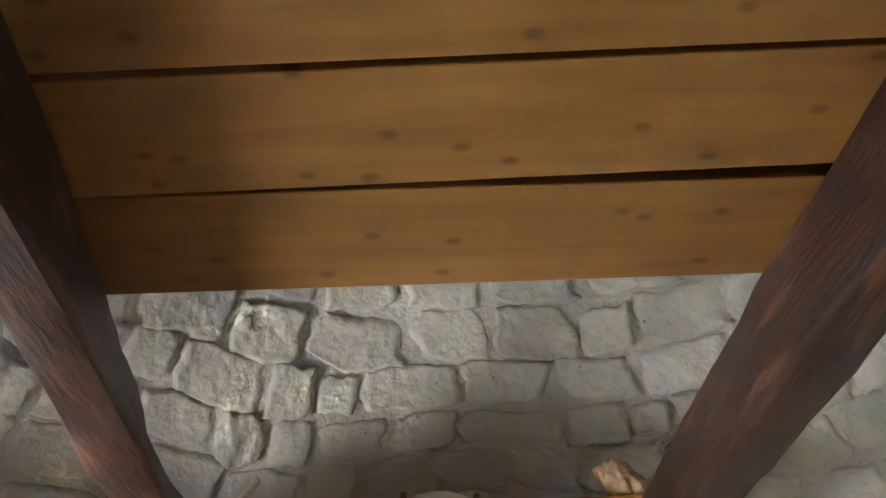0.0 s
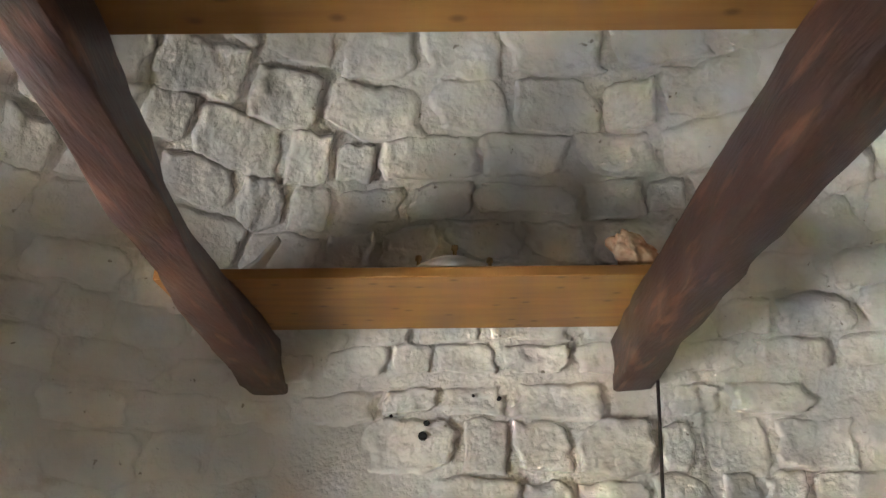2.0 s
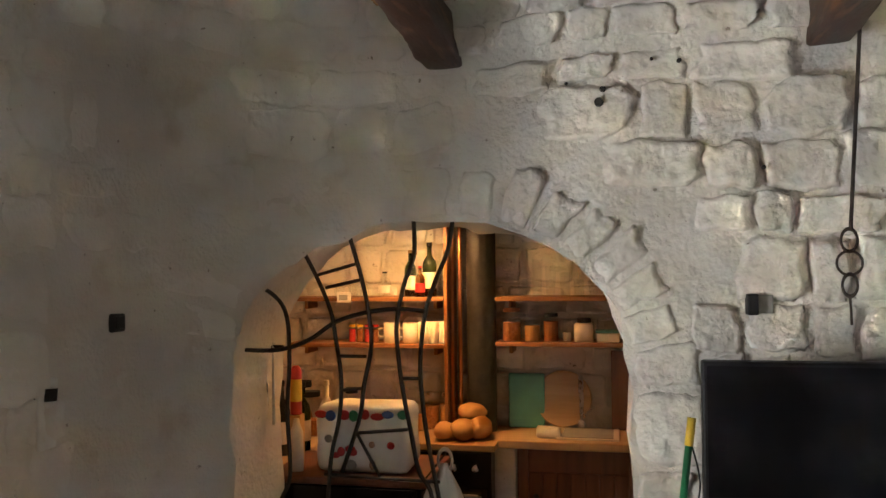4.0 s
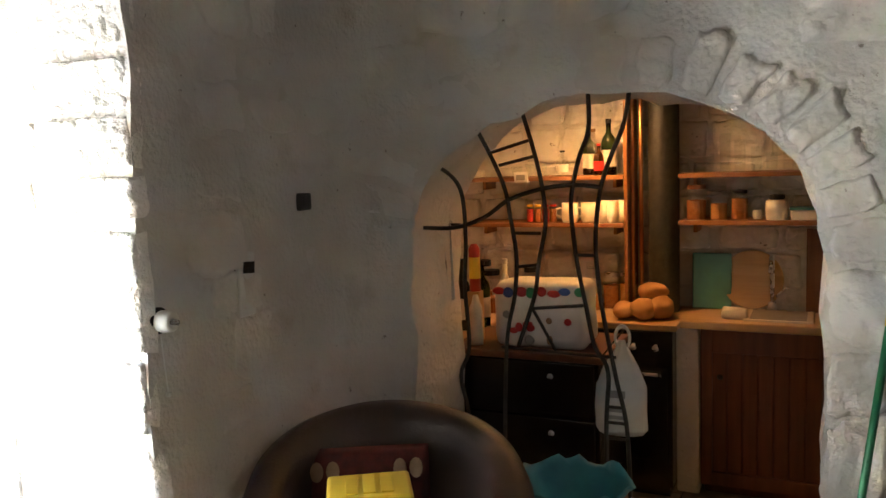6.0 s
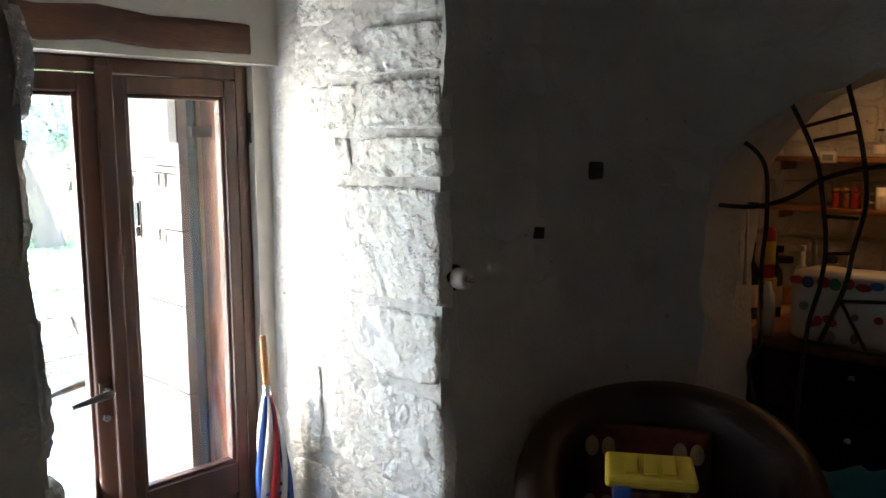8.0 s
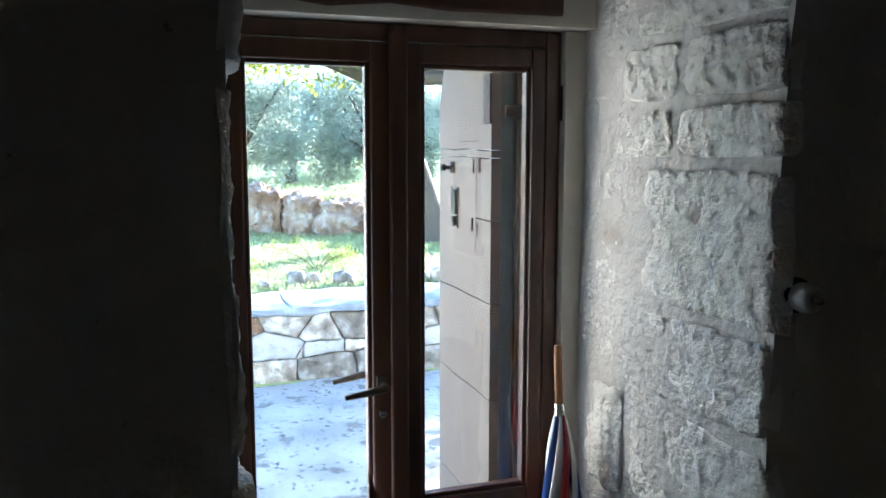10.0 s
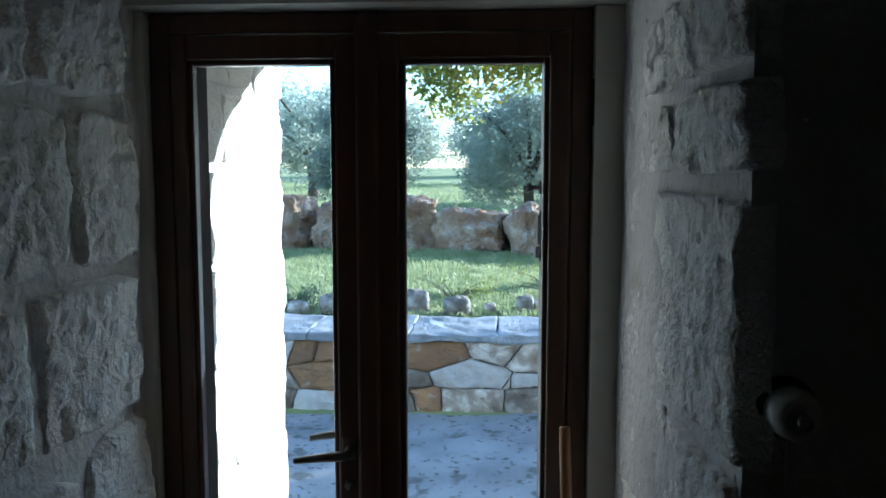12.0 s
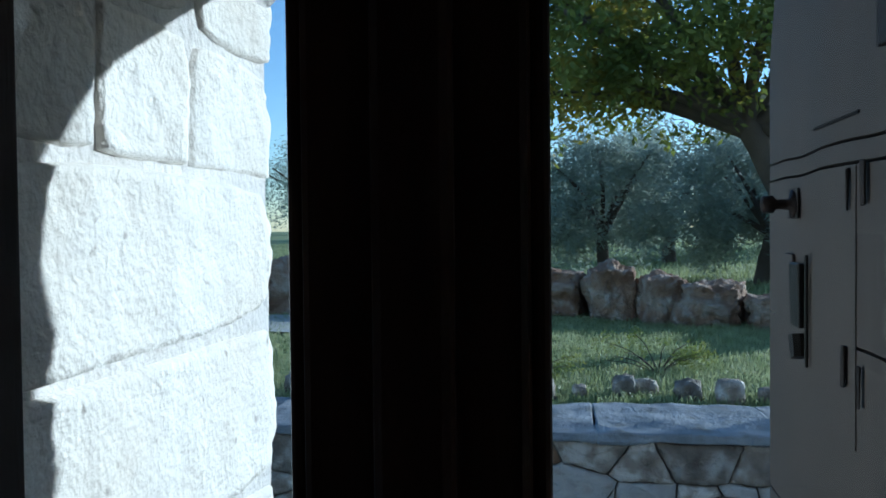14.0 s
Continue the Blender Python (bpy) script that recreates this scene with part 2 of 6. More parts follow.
M_PALESTONE = mat("pale_limestone", (0.56, 0.54, 0.5), (0.36, 0.34, 0.31), 8, 0.9, 1.0, 60, spots=((0.3, 0.24, 0.17), 0.6, 8, 0.54, 0.68), per_piece=0.15, coarse=16, dist=0.01)
M_RUST = mat("rust_stone", (0.36, 0.2, 0.09), (0.22, 0.13, 0.07), 6, 0.9, 1.0, 60, spots=((0.5, 0.46, 0.4), 0.8, 8, 0.57, 0.66), per_piece=0.25, coarse=16, dist=0.014)
M_MORTAR = mat("dark_mortar", (0.13, 0.11, 0.085), (0.07, 0.06, 0.05), 9, 0.95, 0.6, 60)
M_BOULDER = mat("boulder", (0.36, 0.25, 0.17), (0.19, 0.095, 0.05), 3.0, 0.95, 1.0, 26, spots=((0.54, 0.49, 0.43), 0.65, 7, 0.48, 0.7), per_piece=0.15, coarse=7, dist=0.05)
M_GRAVEL = mat("gravel_path", (0.5, 0.48, 0.44), (0.36, 0.34, 0.3), 20, 0.95, 0.5, 90)
M_BARK = mat("bark", (0.12, 0.09, 0.065), (0.06, 0.045, 0.033), 9, 0.9, 1.0, 40, stretch=(1, 1, 0.4))
M_OLIVE = leaf_mat("olive_leaf", (0.42, 0.46, 0.39), (0.24, 0.28, 0.21), 2, glow=0.5)
M_CAROB = leaf_mat("carob_leaf", (0.28, 0.3, 0.06), (0.13, 0.17, 0.03), 1.6, ((0.45, 0.34, 0.05), 0.8, 1.3, 0.5, 0.64), 0.5)
M_ROSEMARY = leaf_mat("rosemary_leaf", (0.16, 0.22, 0.12), (0.08, 0.12, 0.06), 6)
M_DRY = mat("dry_twigs", (0.32, 0.22, 0.08), (0.2, 0.14, 0.06), 8, 0.9)
M_KLAMP = glow_mat("lamp_diffuser", (1.0, 0.6, 0.25), 0.2)


# ---- mesh helpers ----
def link_bm(name, bm, material, smooth=False):
    me = bpy.data.meshes.new(name)
    bm.normal_update()
    bm.to_mesh(me)
    bm.free()
    for p in me.polygons:
        p.use_smooth = smooth
    for x in material if isinstance(material, (list, tuple)) else (material,):
        me.materials.append(x)
    return new(name, me)


def part(name, bm, material, parent, label="", smooth=False):
    ob = link_bm(name, bm, material, smooth)
    ob.parent = parent
    if label:
        ob["label"] = label
    return ob


def thing(name, label, category, group="", kind=""):
    return tagged(new(name), label, category, group, kind)


def solid(name, bm, material, label, category, group="", kind="", smooth=False):
    return tagged(link_bm(name, bm, material, smooth), label, category, group, kind)


def add_box(bm, x0, x1, y0, y1, z0, z1, bevel=0.0, m=None, seg=2):
    r = bmesh.ops.create_cube(bm, size=1, matrix=Matrix.Translation(((x0 + x1) / 2, (y0 + y1) / 2, (z0 + z1) / 2)) @ Matrix.Diagonal((x1 - x0, y1 - y0, z1 - z0, 1)))
    vs = r["verts"]
    if bevel:
        es = list({e for v in vs for e in v.link_edges})
        rb = bmesh.ops.bevel(bm, geom=es, offset=bevel, segments=seg, affect="EDGES", profile=0.5)
        vs = rb["verts"]
    if m is not None:
        bmesh.ops.transform(bm, matrix=m, verts=list(vs))
    return bm


def box(*a, **k):
    return add_box(bmesh.new(), *a, **k)


def lathe(profile, segs=20, at=(0, 0, 0), bm=None):
    """A turned body from (radius, height) pairs."""
    bm = bm or bmesh.new()
    rings = []
    for r, z in profile:
        if r < 1e-5:
            rings.append([bm.verts.new((at[0], at[1], at[2] + z))])
        else:
            rings.append([bm.verts.new((at[0] + r * math.cos(2 * math.pi * i / segs), at[1] + r * math.sin(2 * math.pi * i / segs), at[2] + z)) for i in range(segs)])
    for a, b in zip(rings, rings[1:]):
        for i in range(segs):
            j = (i + 1) % segs
            if len(a) == 1 and len(b) > 1:
                bm.faces.new((a[0], b[j], b[i]))
            elif len(b) == 1 and len(a) > 1:
                bm.faces.new((a[i], a[j], b[0]))
            elif len(a) > 1:
                bm.faces.new((a[i], a[j], b[j], b[i]))
    return bm


def smooth_line(pts, n=6):
    """A Catmull-Rom line through the points."""
    pts = [Vector(p) for p in pts]
    out = []
    for i in range(len(pts) - 1):
        p0, p1, p2, p3 = pts[max(i - 1, 0)], pts[i], pts[i + 1], pts[min(i + 2, len(pts) - 1)]
        for k in range(n):
            t = k / n
            out.append(0.5 * ((2 * p1) + (p2 - p0) * t + (2 * p0 - 5 * p1 + 4 * p2 - p3) * t * t + (3 * p1 - p0 - 3 * p2 + p3) * t ** 3))
    return out + [pts[-1]]


def tube(pts, radius, segs=8, bm=None, cap=True):
    """A round bar along a line; radius a number or a function of 0..1."""
    bm = bm or bmesh.new()
    pts = [Vector(p) for p in pts]
    rings, side = [], None
    for i, p in enumerate(pts):
        d = (pts[min(i + 1, len(pts) - 1)] - pts[max(i - 1, 0)]).normalized()
        if side is None:
            side = d.orthogonal().normalized()
        side = (side - d * side.dot(d)).normalized()
        up = d.cross(side)
        r = radius(i / (len(pts) - 1)) if callable(radius) else radius
        rings.append([bm.verts.new(p + r * (math.cos(2 * math.pi * k / segs) * side + math.sin(2 * math.pi * k / segs) * up)) for k in range(segs)])
    for a, b in zip(rings, rings[1:]):
        for k in range(segs):
            j = (k + 1) % segs
            bm.faces.new((a[k], a[j], b[j], b[k]))
    if cap:
        bm.faces.new(rings[0][::-1])
        bm.faces.new(rings[-1])
    return bm


def ring_bm(centre, radius, wire, axis="y", segs=20, stretch=1.0, bm=None):
    bm = bm or bmesh.new()
    c, loop = Vector(centre), []
    for i in range(segs):
        a = 2 * math.pi * i / segs
        u, v = radius * math.cos(a), radius * stretch * math.sin(a)
        loop.append([bm.verts.new(c + ((Vector((u, 0, v)) if axis == "y" else Vector((0, u, v)) if axis == "x" else Vector((u, v, 0))) * (1 + wire / radius * math.cos(2 * math.pi * k / 6)) + wire * math.sin(2 * math.pi * k / 6) * Vector((axis == "x", axis == "y", axis == "z")))) for k in range(6)])
    for i in range(segs):
        for k in range(6):
            bm.faces.new((loop[i][k], loop[i][(k + 1) % 6], loop[(i + 1) % segs][(k + 1) % 6], loop[(i + 1) % segs][k]))
    return bm


def rough_up(bm, amount, scale, seed=0.0):
    bm.normal_update()
    off = Vector((seed * 3.1, seed * 1.7, seed))
    moves = [(v, v.normal * amount * noise.fractal(v.co * scale + off, 0.8, 2.0, 3)) for v in bm.verts]
    for v, d in moves:
        v.co += d
    return bm


def fbm(p, h=0.8, o=4):
    return noise.fractal(Vector(p), h, 2.0, o)


# ---- the room's shape ----
CX, CY, HALF = 0.3, 1.3, 1.85       # centre and half width of the square room
EAVE, APEX = 2.5, 5.6                # where the walls turn into the cone, and its top


def room_radius(a, z):
    """Distance from the room's axis to its inner face."""
    k = min(1, max(0, (z - 2.0) / 1.3))
    n = 9.0 - 6.6 * (k * k * (3 - 2 * k))
    half = HALF if z < EAVE else HALF * max(0.02, 1 - ((z - EAVE) / (APEX - EAVE)) ** 1.15)
    half += 0.02 * math.sin(3 * a + z)
    return (abs(math.cos(a) / half) ** n + abs(math.sin(a) / half) ** n) ** (-1 / n)


def room_point(a, z):
    r = room_radius(a, z)
    return Vector((CX + r * math.cos(a), CY + r * math.sin(a), z))


def room_face(a, z):
    """Point of the inner face and the direction into the room."""
    p = room_point(a, z)
    t = room_point(a + 0.02, z) - p
    u = room_point(a, z + 0.04) - p
    return p, u.cross(t).normalized() * (1 if u.cross(t).dot(Vector((CX, CY, z)) - p) > 0 else -1)


def wall_bump(p):
    return 0.018 * fbm(p * 1.7) + 0.008 * fbm(p * 6)


def ring_shell(z0, z1, steps, na=300, outer=None):
    """The masonry between the inner face and the outer one, as a closed body."""
    bm = bmesh.new()
    inner, outr = [], []
    for j in range(steps + 1):
        z = z0 + (z1 - z0) * j / steps
        ri, ro = [], []
        for i in range(na):
            a = 2 * math.pi * i / na
            p, nrm = room_face(a, z)
            ri.append(bm.verts.new(p + nrm * wall_bump(p)))
            ro.append(bm.verts.new(outer(a, z)))
        inner.append(ri)
        outr.append(ro)
    for j in range(steps):
        for i in range(na):
            k = (i + 1) % na
            bm.faces.new((inner[j][i], inner[j + 1][i], inner[j + 1][k], inner[j][k]))
            bm.faces.new((outr[j][i], outr[j][k], outr[j + 1][k], outr[j + 1][i]))
    for i in range(na):
        k = (i + 1) % na
        bm.faces.new((inner[0][i], inner[0][k], outr[0][k], outr[0][i]))
        bm.faces.new((inner[-1][k], inner[-1][i], outr[-1][i], outr[-1][k]))
    return bm


X_OUT, Y_KIT, X_EAST, Y_SOUTH = -3.4, 3.55, 2.6, -1.0


def outer_box(a, z):
    c, s = math.cos(a), math.sin(a)
    d = []
    if abs(c) > 1e-6:
        d.append(((X_EAST if c > 0 else X_OUT) - CX) / c)
    if abs(s) > 1e-6:
        d.append(((Y_KIT if s > 0 else Y_SOUTH) - CY) / s)
    r = min(d)
    return Vector((CX + r * c, CY + r * s, z))


def cut(target, cutter):
    """Takes the cutter's body out of the target's mesh, and the cutter away."""
    md = target.modifiers.new("cut", "BOOLEAN")
    md.operation, md.object, md.solver = "DIFFERENCE", cutter, "EXACT"
    bpy.context.view_layer.update()
    me = bpy.data.meshes.new_from_object(target.evaluated_get(bpy.context.evaluated_depsgraph_get()))
    target.modifiers.clear()
    target.data = me
    bpy.data.objects.remove(cutter)


def prism_y(outline, y0, y1, jitter=0.0, steps=6):
    """A body with an outline in x and z, drawn out along y."""
    bm = bmesh.new()
    rows = []
    for j in range(steps + 1):
        y = y0 + (y1 - y0) * j / steps
        rows.append([bm.verts.new((x + jitter * fbm((x * 5, y * 5, z * 5)), y, z + jitter * fbm((x * 5 + 9, y * 5, z * 5)))) for x, z in outline])
    n = len(outline)
    for a, b in zip(rows, rows[1:]):
        for i in range(n):
            bm.faces.new((a[i], a[(i + 1) % n], b[(i + 1) % n], b[i]))
    bm.faces.new(rows[0][::-1])
    bm.faces.new(rows[-1])
    bmesh.ops.recalc_face_normals(bm, faces=bm.faces)
    return bm


# arch to the kitchen: centre, half width, springing and crown
ARCH_X, ARCH_W, ARCH_S, ARCH_T = -0.59, 0.735, 1.36, 1.96


def arch_outline(grow=0.0, n=40):
    pts = [(ARCH_X + ARCH_W + grow, -0.05)]
    for i in range(9):
        pts.append((ARCH_X + ARCH_W + grow, 0.1 + (ARCH_S - 0.1) * i / 8))
    for i in range(1, n):
        a = math.pi * i / n
        c, s = math.cos(a), math.sin(a)
        pts.append((ARCH_X + (ARCH_W + grow) * math.copysign(abs(c) ** 0.85, c), ARCH_S + (ARCH_T + grow - ARCH_S) * s ** 0.85))
    for i in range(9):
        pts.append((ARCH_X - ARCH_W - grow, ARCH_S - (ARCH_S - 0.1) * i / 8))
    pts.append((ARCH_X - ARCH_W - grow, -0.05))
    return pts


# ---- the setting ----
wall = link_bm("wall_north", ring_shell(0.0, 2.55, 64, outer=outer_box), M_WASH, True)
wall.data.set_sharp_from_angle(angle=radians(45))
tagged(wall, "thick whitewashed rubble walls with smudged lime plaster", "wall", kind="structure")
cut(wall, link_bm("cutter", prism_y(arch_outline(), 2.6, 3.9, 0.03, 14), M_WASH))


def prism_x(rows, jitter):
    """A body from cross sections (x, y0, y1, z0, z1) along x, with a rounded head."""
    bm = bmesh.new()
    loops = []
    for x, y0, y1, z0, z1 in rows:
        pts = []
        for i in range(13):
            pts.append((y0, z0 + (z1 - 0.12 - z0) * i / 12))
        for i in range(1, 12):
            a = math.pi * (1 - i / 12)
            pts.append(((y0 + y1) / 2 + (y1 - y0) / 2 * math.copysign(abs(math.cos(a)) ** 0.5, math.cos(a)), z1 - 0.12 + 0.12 * math.sin(a)))
        for i in range(13):
            pts.append((y1, z1 - 0.12 - (z1 - 0.12 - z0) * i / 12))
        loops.append([bm.verts.new((x, y + jitter * fbm((x * 4, y * 4, z * 4)), z)) for y, z in pts])
    n = len(loops[0])
    for a, b in zip(loops, loops[1:]):
        for i in range(n):
            bm.faces.new((a[i], a[(i + 1) % n], b[(i + 1) % n], b[i]))
    bm.faces.new(loops[0][::-1])
    bm.faces.new(loops[-1])
    bmesh.ops.recalc_face_normals(bm, faces=bm.faces)
    return bm


recess = [(-2.36 + 0.1 * i, 0.8, 1.862 + 0.005 * i, -0.05, 2.36 + 0.012 * i) for i in range(12)]
cut(wall, link_bm("cutter", prism_x(recess, 0.015), M_WASH))
cut(wall, link_bm("cutter", prism_x([(-3.6, 0.82, 1.92, -0.2, 2.07), (-3.0, 0.82, 1.92, -0.2, 2.07), (-2.36, 0.82, 1.86, -0.2, 2.05), (-2.3, 0.83, 1.79, -0.2, 1.96)], 0.008), M_WASH))

wall.data.set_sharp_from_angle(angle=radians(45))
dome = link_bm("ceiling", ring_shell(2.55, 5.58, 60, 220, lambda a, z: Vector((CX + (room_radius(a, z) + 0.5) * math.cos(a), CY + (room_radius(a, z) + 0.5) * math.sin(a), z + 0.05))), M_WASH, True)
dome.data.set_sharp_from_angle(angle=radians(60))
tagged(dome, "whitewashed corbelled stone cone over the room", "ceiling", kind="structure")
solid("roof_cap", lathe([(0, 0.0), (0.62, 0.0), (0.55, 0.1), (0, 0.14)], 24, (CX, CY, 5.6)), M_FIELD, "flat stone closing the cone's top", "roof", kind="structure")

# floor, one slab sheet under room, recess and kitchen
floor = solid("floor", box(-2.42, 2.7, -1.1, 5.3, -0.2, -0.012), M_MORTAR, "worn stone floor with narrow joints", "floor", kind="structure")
rnd = random.Random(4)
tile_me = None
for ix in range(-6, 7):
    for iy in range(-2, 13):
        x, y = ix * 0.4 + 0.1, iy * 0.4 + 0.2
        if x - 0.2 < -2.4:
            continue
        if tile_me is None:
            t = part("floor_tile", box(-0.197, 0.197, -0.197, 0.197, -0.015, 0.0, bevel=0.004, seg=1), M_FLOOR, floor)
            tile_me = t.data
        else:
            t = new("floor_tile", tile_me)
            t.parent = floor
        t.location = (x, y, rnd.uniform(-0.002, 0.001))

# kitchen niche behind the arch
kit = solid("wall_kitchen", box(-2.3, 0.8, 4.85, 5.1, 0, 2.6), M_WASH, "whitewashed rough kitchen back wall", "wall", kind="structure")
solid("wall_kitchen_west", box(-2.4, -2.0, 3.55, 4.85, 0, 2.6), M_WASH, "whitewashed kitchen side wall", "wall", kind="structure")
solid("wall_kitchen_east", box(0.55, 0.8, 3.55, 4.85, 0, 2.6), M_WASH, "whitewashed kitchen side wall", "wall", kind="structure")
solid("ceiling_kitchen", box(-2.4, 0.8, 3.2, 5.1, 2.6, 2.75), M_WASH, "low whitewashed kitchen ceiling", "ceiling", kind="structure")

# ---- the glazed door ----
DX = -2.35
door = thing("door_1", "closed dark brown wooden double glazed door in its frame", "door", kind="structure")
part("door_frame", box(DX - 0.05, DX + 0.02, 0.82, 0.865, -0.02, 1.97, bevel=0.004), M_DOOR, door)
part("door_frame", box(DX - 0.05, DX + 0.02, 1.755, 1.8, -0.02, 1.97, bevel=0.004), M_DOOR, door)
part("door_frame", box(DX - 0.05, DX + 0.02, 0.865, 1.755, 1.925, 1.97, bevel=0.004), M_DOOR, door)


def leaf(y0, y1, g0, g1):
    """One glazed leaf from y0 to y1 with its pane between g0 and g1."""
    lf = part("door_leaf", box(DX - 0.03, DX + 0.025, y0, g0, 0.01, 1.922, bevel=0.006), M_DOOR, door)
    part("door_stile", box(DX - 0.03, DX + 0.025, g1, y1, 0.01, 1.922, bevel=0.006), M_DOOR, lf)
    part("door_rail", box(DX - 0.03, DX + 0.024, g0, g1, 1.868, 1.922, bevel=0.005), M_DOOR, lf)
    part("door_rail", box(DX - 0.03, DX + 0.024, g0, g1, 0.52, 0.632, bevel=0.005), M_DOOR, lf)
    part("door_rail", box(DX - 0.03, DX + 0.024, g0, g1, 0.01, 0.12, bevel=0.005), M_DOOR, lf)
    part("door_panel", box(DX - 0.012, DX + 0.008, g0, g1, 0.12, 0.52, bevel=0.004), M_DOOR, lf)
    w = 0.012
    for a in ((g0, g0 + w, 0.632, 1.868), (g1 - w, g1, 0.632, 1.868), (g0 + w, g1 - w, 1.868 - w, 1.868), (g0 + w, g1 - w, 0.632, 0.632 + w)):
        part("glazing_bead", box(DX - 0.018, DX + 0.014, *a, bevel=0.004), M_DOOR, lf)
    p = part("pane", box(DX - 0.006, DX - 0.002, g0 + 0.004, g1 - 0.004, 0.636, 1.864), M_PANE, lf, "clear glass pane")
    p.visible_shadow = False
    return lf


leaf_a = leaf(0.867, 1.308, 0.902, 1.236)
leaf_b = leaf(1.312, 1.753, 1.38, 1.708)
part("cover_strip", box(DX + 0.024, DX + 0.046, 1.285, 1.335, 0.02, 1.945, bevel=0.007), M_DOOR, leaf_b)
for s, x in ((1, DX + 0.026), (-1, DX - 0.032)):
    part("handle_plate", box(min(x, x + s * 0.006), max(x, x + s * 0.006), 1.245, 1.279, 0.965, 1.015, bevel=0.002), M_AGED, leaf_a, "small dull bronze handle rose")
    part("door_handle", tube(smooth_line([(x, 1.262, 0.99), (x + s * 0.045, 1.262, 0.99), (x + s * 0.055, 1.24, 0.989), (x + s * 0.052, 1.19, 0.982), (x + s * 0.05, 1.145, 0.975)]), lambda t: 0.008 + 0.004 * math.sin(math.pi * min(1, t * 1.1))), M_AGED, leaf_a, "curved dull bronze lever handle", True)
    part("key_knob", lathe([(0, 0), (0.011, 0.002), (0.011, 0.012), (0, 0.014)], 12, (0, 0, 0)), M_STEEL, leaf_a).matrix_world = pose(x, 1.262, 0.905, 0, 90 * s, 0)
part("hinge", tube([(DX + 0.026, 1.805, 1.72), (DX + 0.026, 1.805, 1.82)], 0.008), M_IRON, door)
part("hinge", tube([(DX + 0.026, 1.805, 0.35), (DX + 0.026, 1.805, 0.45)], 0.008), M_IRON, door)
part("latch_cap", lathe([(0, 0), (0.03, 0), (0.022, 0.022), (0, 0.03)], 12, (DX + 0.02, 1.31, 1.94)), M_DOOR, door)

# stained lintel let into the plaster over the door
bm = bmesh.new()
add_box(bm, -2.3, -2.235, 0.78, 1.76, 2.0, 2.09, bevel=0.008)
bmesh.ops.subdivide_edges(bm, edges=bm.edges[:], cuts=5, use_grid_fill=True)
for v in bm.verts:
    v.co.z += 0.014 * fbm((v.co.y * 5, 0, v.co.z * 3)) + (0.008 if v.co.z > 2.05 else -0.008) * fbm((v.co.y * 13, 4, 0))
solid("lintel", bm, M_LINTEL, "dark stained rough wooden lintel above the door", "lintel", kind="structure", smooth=True)
solid("trim_over_door", box(-2.36, -2.245, 0.7, 2.02, 1.972, 2.45), M_PLASTER, "smooth plaster fill above the door", "plaster", kind="structure")
solid("trim_beside_door", box(-2.36, -2.3, 1.802, 1.95, 0, 1.97), M_PLASTER, "smooth plaster strip beside the door", "plaster", kind="structure")
solid("trim_beside_door_south", box(-2.36, -2.3, 0.74, 0.818, 0, 1.97), M_PLASTER, "smooth plaster strip beside the door", "plaster", kind="structure")


# ---- stones ----
def steps(n, near=0.03):
    """Grid steps from 0 to 1, close together at both ends."""
    return [0.0, near, near * 2.4] + [near * 4 + (1 - near * 8) * i / n for i in range(n + 1)] + [1 - near * 2.4, 1 - near, 1.0]


